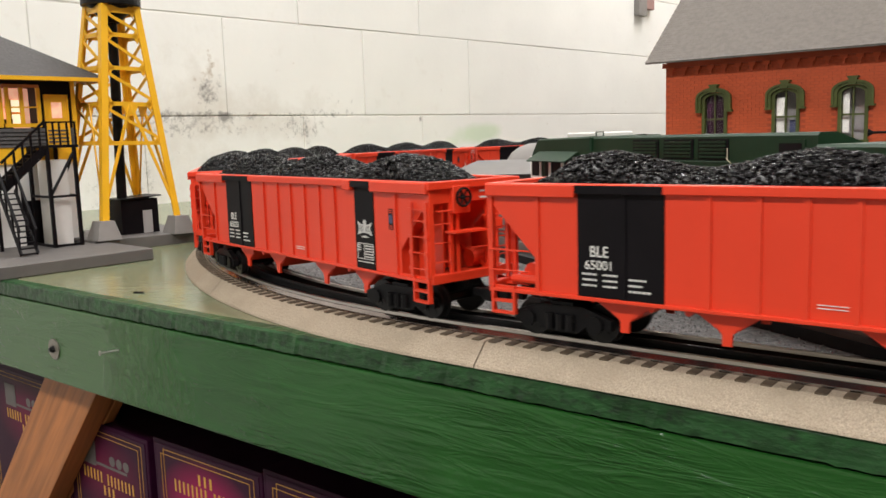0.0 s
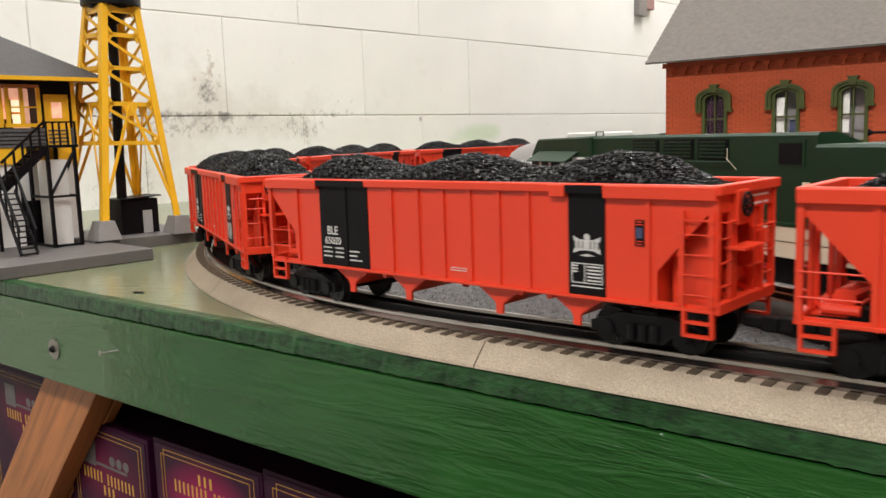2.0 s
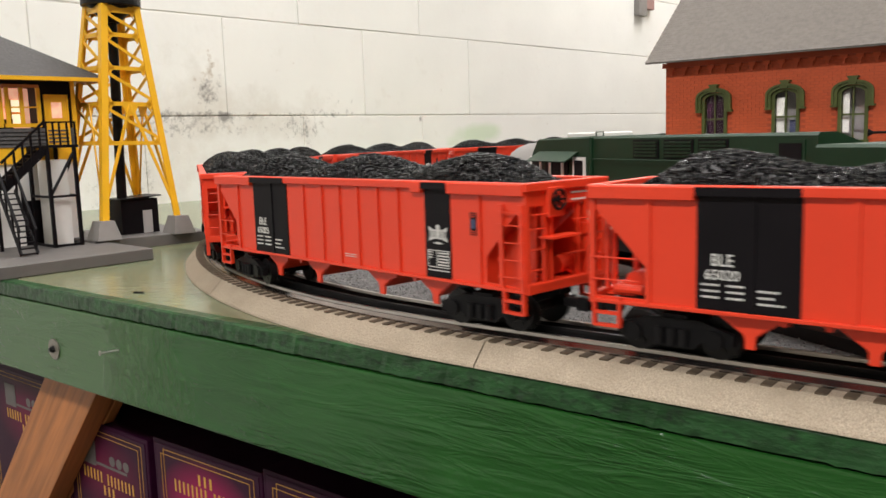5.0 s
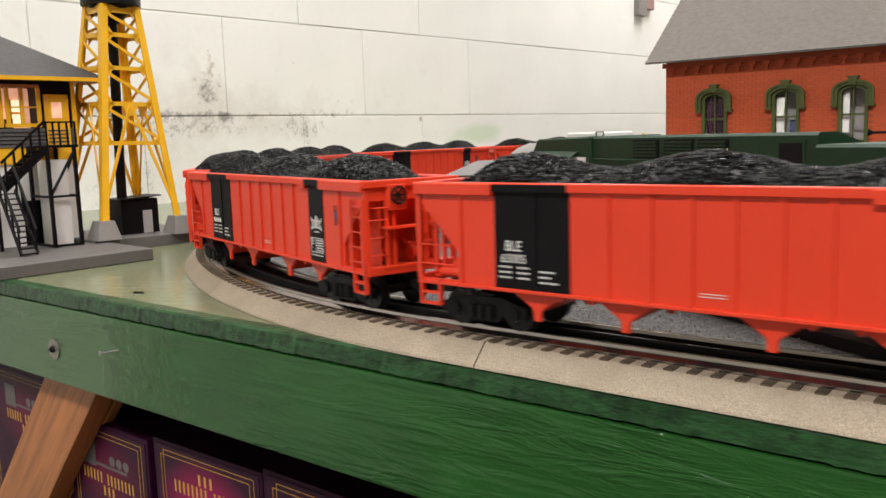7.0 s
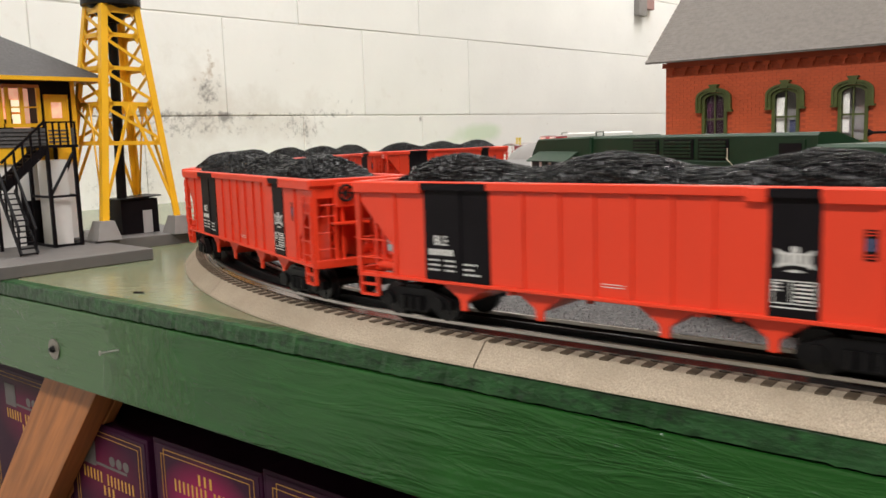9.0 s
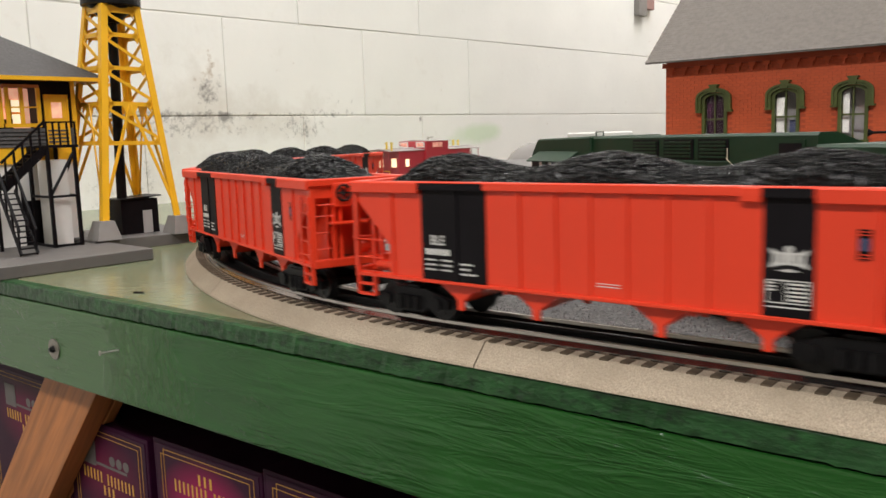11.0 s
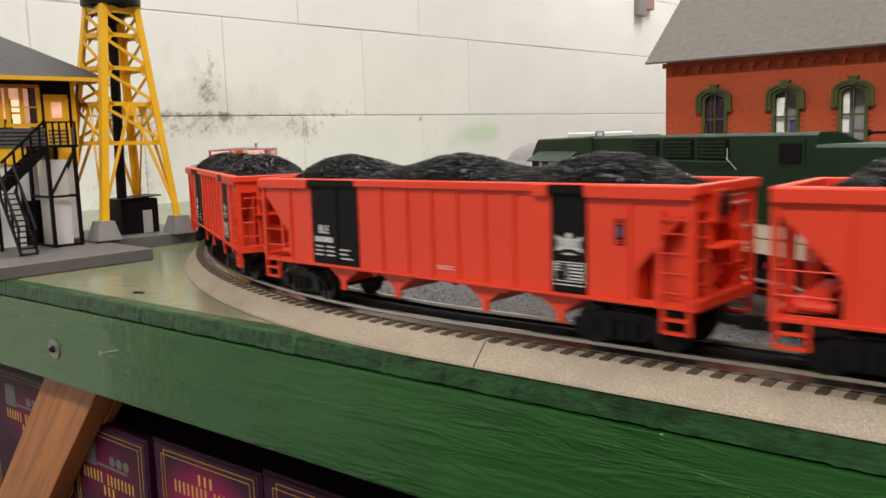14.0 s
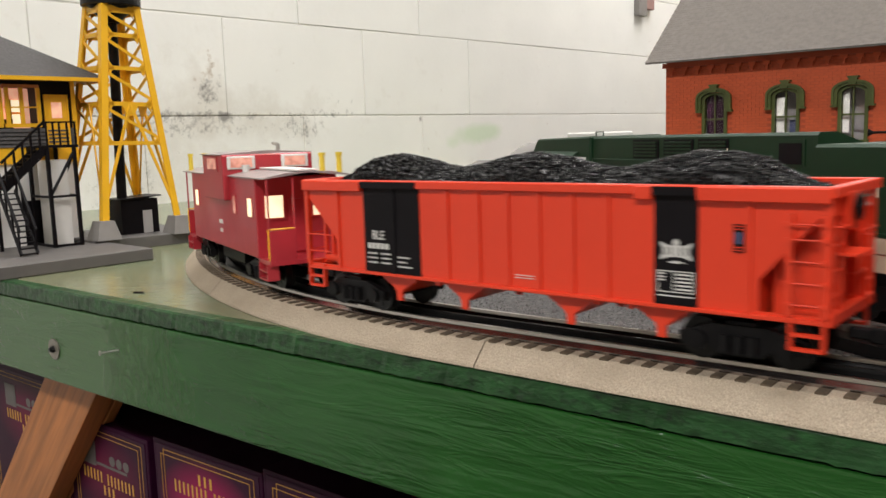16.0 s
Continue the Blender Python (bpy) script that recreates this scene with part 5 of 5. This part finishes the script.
        part("brace", bm, "black_paint", sl)
    part("white_tank", boxes((0.381, 0.398, 0.905, 0.94, 0.0125, 0.104)), "white", sl, "white panel under the landing")
    for x in (0.3765, 0.3835, 0.390, 0.398, 0.4065):
        part("baluster", boxes((x - 0.0008, x + 0.0008, 0.8975, 0.8991, 0.1195, 0.1430)), "black_paint", sl)
    part("landing_rail", boxes((0.3755, 0.4075, 0.8973, 0.8993, 0.1422, 0.1440)), "black_paint", sl)
    # upper flight falls along the wall, lower flight comes forward
    for k in range(9):
        x = 0.3725 - k * 0.0048
        part("tread", boxes((x - 0.0052, x, 0.900, 0.920, 0.1140 - k * 0.0041, 0.1152 - k * 0.0041)), "black_paint", sl)
    for y in (0.8995, 0.9205):
        bm = bmesh.new()
        bar(bm, (0.374, y, 0.1155), (0.329, y, 0.0760), 0.0014, 0.0085)
        part("stringer", bm, "black_paint", sl)
    bm = bmesh.new()
    bar(bm, (0.375, 0.8985, 0.1440), (0.329, 0.8985, 0.1030), 0.0020, 0.0024)
    part("stair_rail", bm, "black_paint", sl)
    for k in range(5):
        x = 0.369 - k * 0.009
        part("baluster", boxes((x - 0.0010, x + 0.0010, 0.8976, 0.8994, 0.1110 - k * 0.0079, 0.1385 - k * 0.0079)), "black_paint", sl)
    part("mid_landing", boxes((0.310, 0.331, 0.897, 0.922, 0.0755, 0.0780)), "black_paint", sl)
    for x in (0.3115, 0.3295):
        part("post", boxes((x - 0.0015, x + 0.0015, 0.918, 0.921, 0.012, 0.0760)), "black_paint", sl)
    for k in range(12):
        y = 0.8960 - k * 0.0034
        z = 0.0715 - k * 0.0053
        part("tread", boxes((0.3245, 0.3395, y - 0.0042, y, z, z + 0.0013)), "black_paint", sl)
    for x in (0.3240, 0.3400):
        bm = bmesh.new()
        bar(bm, (x, 0.8985, 0.0755), (x, 0.8560, 0.0135), 0.0014, 0.0046, (0, 1, 0.5))
        bar(bm, (x, 0.8985, 0.1000), (x, 0.8560, 0.0370), 0.0022, 0.0022, (0, 1, 0.5))
        for k in range(4):
            y = 0.894 - k * 0.0118
            bar(bm, (x, y, 0.069 - k * 0.0172), (x, y, 0.0935 - k * 0.0172), 0.0018, 0.0018, (0, 1, 0))
        part("stair_side", bm, "black_paint", sl)


# ---- water tower ----
def prism_tri(bm, c, along, dz, out):
    """Small triangular web in the corner of a lattice panel."""
    n = out.normalized() * 0.0009
    tri = [c, c + along * 0.0065, c + Vector((0, 0, dz * 0.0085))]
    f, b = [bm.verts.new(p + n) for p in tri], [bm.verts.new(p - n) for p in tri]
    bm.faces.new(f), bm.faces.new(b[::-1])
    for i in range(3):
        j = (i + 1) % 3
        bm.faces.new((f[j], f[i], b[i], b[j]))


def water_tower():
    tw = thing("water_tower", ROOM @ Matrix.Translation((0.4766, 0.9490, 0)) @ pose(0, 0, 0, 0.6, 1.2, 0), "yellow lattice model tower carrying a black tank", "tower")
    bm = boxes((-0.060, 0.085, -0.052, 0.075, 0.0006, 0.014))
    finish(bm, 0.0008)
    part("base_pad", bm, "slab", tw, "grey base pad")
    Z0, Z1, b, a = 0.0335, 0.2742, 0.0456, 0.0209

    def at(sx, sy, z):
        h = b + (a - b) * (z - Z0) / (Z1 - Z0)
        return Vector((sx * h, sy * h, z))
    for sx in (-1, 1):
        for sy in (-1, 1):
            bm = bmesh.new()
            q0, q1 = at(sx, sy, Z0), at(sx, sy, Z1)
            wide = 0.0078
            vs = []
            for p in (q0, q1):
                for dx, dy in ((0, 0), (-sx * wide, 0), (-sx * wide, -sy * 0.002), (-sx * 0.002, -sy * 0.002), (-sx * 0.002, -sy * wide), (0, -sy * wide)):
                    vs.append(bm.verts.new(p + Vector((dx, dy, 0)) + Vector((sx, sy, 0)) * 0.002))
            for i in range(6):
                j = (i + 1) % 6
                bm.faces.new((vs[i], vs[j], vs[6 + j], vs[6 + i]))
            bm.faces.new(vs[:6]), bm.faces.new(vs[6:][::-1])
            part("leg", bm, "yellow", tw)
            bm = bmesh.new()
            c = at(sx, sy, Z0)
            v0 = [bm.verts.new((c.x + i * 0.0140, c.y + j * 0.0140, 0.0138)) for i, j in ((-1, -1), (1, -1), (1, 1), (-1, 1))]
            v1 = [bm.verts.new((c.x + i * 0.0085, c.y + j * 0.0085, 0.0345)) for i, j in ((-1, -1), (1, -1), (1, 1), (-1, 1))]
            for i in range(4):
                bm.faces.new((v0[i], v0[(i + 1) % 4], v1[(i + 1) % 4], v1[i]))
            bm.faces.new(v0[::-1]), bm.faces.new(v1)
            part("footing", bm, "concrete", tw, "tapered grey footing")
    levels = [0.2690, 0.2405, 0.2035, 0.1635, 0.1195]
    sides = [((-1, -1), (1, -1)), ((1, -1), (1, 1)), ((1, 1), (-1, 1)), ((-1, 1), (-1, -1))]
    for p, q in sides:
        out = Vector(((p[0] + q[0]) / 2, (p[1] + q[1]) / 2, 0))
        for i, z in enumerate(levels):
            bm = bmesh.new()
            bar(bm, at(*p, z), at(*q, z), 0.0018, 0.0046 if i else 0.0080)
            part("girt", bm, "yellow", tw)
            for e0, e1 in ((p, q), (q, p)):
                bm = bmesh.new()
                for dz in (-1, 1):
                    if (i == 0 and dz > 0) or (i == 4 and dz < 0):
                        continue
                    c = at(*e0, z) + (at(*e1, z) - at(*e0, z)).normalized() * 0.0070
                    prism_tri(bm, c, (at(*e1, z) - at(*e0, z)).normalized(), dz, out)
                part("corner_gusset", bm, "yellow", tw)
            if i < 4:
                z2 = levels[i + 1]
                bm = bmesh.new()
                bar(bm, at(*p, z - 0.003), at(*q, z2 + 0.003), 0.0016, 0.0034)
                part("brace", bm, "yellow", tw)
        mid = (at(*p, 0.1635) + at(*q, 0.1635)) / 2
        for e in (p, q):
            bm = bmesh.new()
            bar(bm, mid, at(*e, 0.040), 0.0016, 0.0034)
            part("brace", bm, "yellow", tw)
        bm = bmesh.new()
        n = out.normalized()
        s = Vector((-n.y, n.x, 0))
        w = [bm.verts.new(mid + s * x + Vector((0, 0, z)) + n * y) for y in (-0.0008, 0.0008) for x, z in ((-0.011, 0.001), (0.011, 0.001), (0.004, -0.013), (-0.004, -0.013))]
        bm.faces.new(w[:4]), bm.faces.new(w[4:][::-1])
        for i in range(4):
            bm.faces.new((w[i], w[(i + 1) % 4], w[4 + (i + 1) % 4], w[4 + i]))
        part("gusset", bm, "yellow", tw)
    bm = bmesh.new()
    rod(bm, (0, 0, 0.014), (0, 0, 0.27), 0.0056, 16)
    part("riser_pipe", bm, "black", tw, "black riser pipe")
    part("pipe_footing", boxes((-0.009, 0.009, -0.009, 0.009, 0.0138, 0.027)), "concrete", tw)
    bm = bmesh.new()
    rod(bm, (0, 0, 0.256), (0, 0, 0.2745), 0.008, 24, 0.026)
    rod(bm, (0, 0, 0.2745), (0, 0, 0.345), 0.0325, 32)
    part("tank", bm, "black", tw, "black round tank")
    sh = thing("pump_shed", ROOM @ Matrix.Translation((0.4905, 0.928, 0.014)), "small black shed with a pale grey door", "shed")
    part("wall", boxes((-0.025, 0.021, 0.0, 0.032, 0.0, 0.0400)), "black_paint", sh)
    bm = bmesh.new()
    prism(bm, [(-0.027, 0.0400), (-0.027, 0.0412), (0.025, 0.0438), (0.025, 0.0424)], -0.003, 0.035)
    part("roof", bm, "black", sh)
    part("door", boxes((0.001, 0.0125, -0.001, 0.0002, 0.0, 0.0265)), "grey", sh)


# ---- beneath and on the table's front ----
def box_print(name, high):
    m = bpy.data.materials.new(name)
    m.use_nodes = True
    nt = m.node_tree
    b = nt.nodes["Principled BSDF"]
    b.inputs["Roughness"].default_value, b.inputs["Specular IOR Level"].default_value = 0.5, 0.2
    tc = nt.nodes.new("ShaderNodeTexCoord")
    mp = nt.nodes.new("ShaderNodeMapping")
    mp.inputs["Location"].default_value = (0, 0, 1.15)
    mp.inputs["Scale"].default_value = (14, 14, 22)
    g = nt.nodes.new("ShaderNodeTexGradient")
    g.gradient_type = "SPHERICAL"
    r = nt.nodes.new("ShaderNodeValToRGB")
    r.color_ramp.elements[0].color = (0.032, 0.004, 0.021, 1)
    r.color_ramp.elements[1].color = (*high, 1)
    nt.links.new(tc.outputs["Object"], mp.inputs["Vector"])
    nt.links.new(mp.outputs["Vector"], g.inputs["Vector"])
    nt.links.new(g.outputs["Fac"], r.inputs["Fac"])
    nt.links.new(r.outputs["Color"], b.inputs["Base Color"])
    return m


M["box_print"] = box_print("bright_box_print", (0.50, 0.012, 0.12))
# darker copy of the same print, shade on the left boxes put into colour
M["box_print_shaded"] = box_print("shaded_box_print", (0.15, 0.008, 0.04))


def train_box(m, w, h, flip, lab):
    """A printed model box: card body, gold border, title bars."""
    bx = thing("model_box", m, lab, "box", "boxes stored under the table")
    bm = boxes((-w / 2, w / 2, 0.0, 0.30, -h, 0.0))
    finish(bm, 0.0015, 2)
    part("carton", bm, "purple", bx)
    part("front_panel", boxes((-w / 2 + 0.004, w / 2 - 0.004, -0.0006, 0.0, -h + 0.004, -0.004)), "box_print_shaded" if flip else "box_print", bx, "magenta print on dark purple")
    y0, y1 = -0.0010, -0.0005
    for d in (0.010, 0.0155):
        x0, x1, z1 = -w / 2 + d + (0.006 if d < 0.012 else -0.004), w / 2 - d, -d * 0.8
        t = 0.0004
        part("gold_border", boxes((x0, x1, y0, y1, z1 - t, z1), (x0, x0 + t, y0, y1, -h + 0.01, z1), (x1 - t, x1, y0, y1, -h + 0.01, z1)), "gold", bx)
    turn = Matrix.Rotation(math.pi, 4, "Y") if flip else Matrix()
    lift = Matrix.Translation((0, 0, -0.092)) if flip else Matrix()
    for word, z, hh, gap in (((1, 1, 1), -0.0300, 0.0095, 0.0), ((1,) * 8 + (0,) + (1,) * 6, -0.0430, 0.0110, 0.0)):
        step = 0.0062 if len(word) > 4 else 0.0078
        x = -step * len(word) / 2
        for k in word:
            if k:
                part("title_bar", boxes((x + step * 0.30, x + step * 0.66, y0, y1, z, z + hh)), "gold", bx, at=lift @ turn)
            x += step
    # flipped boxes get grey for pale print, their dimness put into the colour
    part("caption_bar", boxes((-0.035, 0.028, y0, y1, -0.0520, -0.0495)), "slab" if flip else "print", bx, at=lift @ turn)
    if flip:
        part("label_panel", boxes((-0.045, -0.020, y0, y1, -0.045, -0.020)), "slab", bx)
        for k in range(3):
            bm = bmesh.new()
            rod(bm, (0.010 + k * 0.012, y0, -0.034), (0.010 + k * 0.012, y1, -0.034), 0.005, 14)
            part("round_print", bm, "slab", bx)
    return bx


def under_table():
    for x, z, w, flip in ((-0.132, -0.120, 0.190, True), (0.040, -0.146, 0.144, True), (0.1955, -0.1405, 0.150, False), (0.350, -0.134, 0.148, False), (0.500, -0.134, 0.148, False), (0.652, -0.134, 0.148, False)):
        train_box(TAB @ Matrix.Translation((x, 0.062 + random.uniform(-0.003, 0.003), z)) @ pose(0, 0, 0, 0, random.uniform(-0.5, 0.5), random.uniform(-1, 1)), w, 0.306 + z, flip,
                  "dark purple printed train box with gold border lines")
    tagged(part("storage_shelf", boxes((-0.6, 1.4, 0.05, 0.5, -0.325, -0.3065)), "wood", None, at=TAB), "brown wooden shelf under the table", "shelf")
    # added black sheet in place of the deep shade under the table
    tagged(part("shelf_back_panel", boxes((-0.74, 3.0, 0.62, 0.635, -0.93, -0.0128)), "black_paint", None, at=TAB), "black panel added for the shade behind the storage shelf", "panel")
    # diagonal brace board
    ax = Matrix.Translation((0.032, 0.036, -0.098)) @ Matrix.Rotation(radians(-48.5), 4, "Y")
    br = thing("diagonal_brace", TAB @ ax, "brown stained wooden brace boards under the table", "brace")
    for y0, y1, top in ((0.0, 0.0225, 0.068), (0.0245, 0.036, 0.064)):
        bm = boxes((-0.62, top, y0, y1, -0.036, 0.036))
        finish(bm, 0.0018, 2)
        part("board", bm, "wood", br)
    # bolt, washer and nail on the fascia
    bo = thing("carriage_bolt", TAB @ Matrix.Translation((0.0905, -0.004, -0.0505)), "grey steel bolt with washer in the green board", "bolt")
    bm = bmesh.new()
    rod(bm, (0, 0.001, 0), (0, -0.0012, 0), 0.0088, 28)
    part("washer", bm, "zinc", bo)
    bm = bmesh.new()
    rod(bm, (0, -0.0010, 0), (0, -0.0034, 0), 0.0030, 6)
    rod(bm, (0, -0.0034, 0), (0.0, -0.0050, 0), 0.0018, 12)
    part("nut", bm, "wheel", bo)
    na = thing("nail", TAB @ Matrix.Translation((0.193, 0.0, -0.0375)), "thin bright nail driven into the board", "nail")
    bm = bmesh.new()
    rod(bm, (0.0, 0.002, 0), (-0.004, -0.017, 0.0), 0.0008, 8)
    rod(bm, (-0.004, -0.017, 0.0), (-0.0042, -0.0178, 0.0), 0.0020, 12)
    part("shank", bm, "steel", na)
    tagged(part("dark_chip", boxes((-0.0045, 0.0045, -0.0009, 0.0009, 0.0, 0.0012)), "black_paint", None, at=TAB @ Matrix.Translation((0.176, 0.026, 0.0)) @ pose(0, 0, 0, 0, 0, 25)), "small dark wood splinter on the tabletop", "splinter")
    # electric box on the wall
    e = thing("wall_conduit_box", ROOM @ Matrix.Translation((2.745, WV, 0.54)), "grey metal electric box with red cover on the wall", "electric box")
    bm = boxes((-0.048, 0.008, -0.022, 0.0, -0.030, 0.12))
    finish(bm, 0.004, 2)
    part("grey_box", bm, "concrete", e)
    bm = boxes((0.011, 0.066, -0.018, 0.0, -0.004, 0.12))
    finish(bm, 0.004, 2)
    part("red_cover", bm, "cover", e)


def background():
    depot()
    locomotive()
    silver_things()
    signal_house()
    water_tower()
    under_table()


room()
lay_track()
CARS = []
proto = hopper()
emblem(proto)
for n in range(-1, 7):
    car = proto if n == -1 else copy_thing(proto, Matrix())
    CARS.append((n, car))
for n, car in CARS:
    letter_car(car, {-1: "65001", 0: "65020", 1: "65005"}.get(n, ""))
background()
CAB = caboose()


def roll_rows(offset, half, step):
    rows = []
    k = 0
    while k * step <= 16.0001:
        t = k * step
        rows.append((t, car_pose(travel(t) + offset, half)))
        k += 1
    return rows


def motions():
    """The train rolls along the track; trucks steer and wheelsets turn under each car."""
    for offset, half, car in [(-n * SPACING, PIVOT, c) for n, c in CARS] + [(-6 * SPACING - CAB_GAP, CAB_TRUCK, CAB)]:
        walk(car, roll_rows(offset, half, 0.25))
        for tk in [o for o in car.children if o.name.startswith("truck")]:
            x, rows = tk.location.x, []
            for k in range(33):
                s = travel(k * 0.5) + offset
                p, h = track(s + x)
                rail = Matrix.Translation((p.x, p.y, ZR)) @ Matrix.Rotation(h, 4, "Z")
                rows.append((k * 0.5, car_pose(s, half).inverted() @ rail))
            walk(tk, rows)
            for ws in [o for o in tk.children if o.name.startswith("wheelset")]:
                wl = ws.location.copy()
                rows = []
                for k in range(241):
                    t = min(16.0, k / 15)
                    rows.append((t, Matrix.Translation(wl) @ Matrix.Rotation((travel(t) - travel(0)) / 0.0092, 4, "Y")))
                walk(ws, rows)


motions()
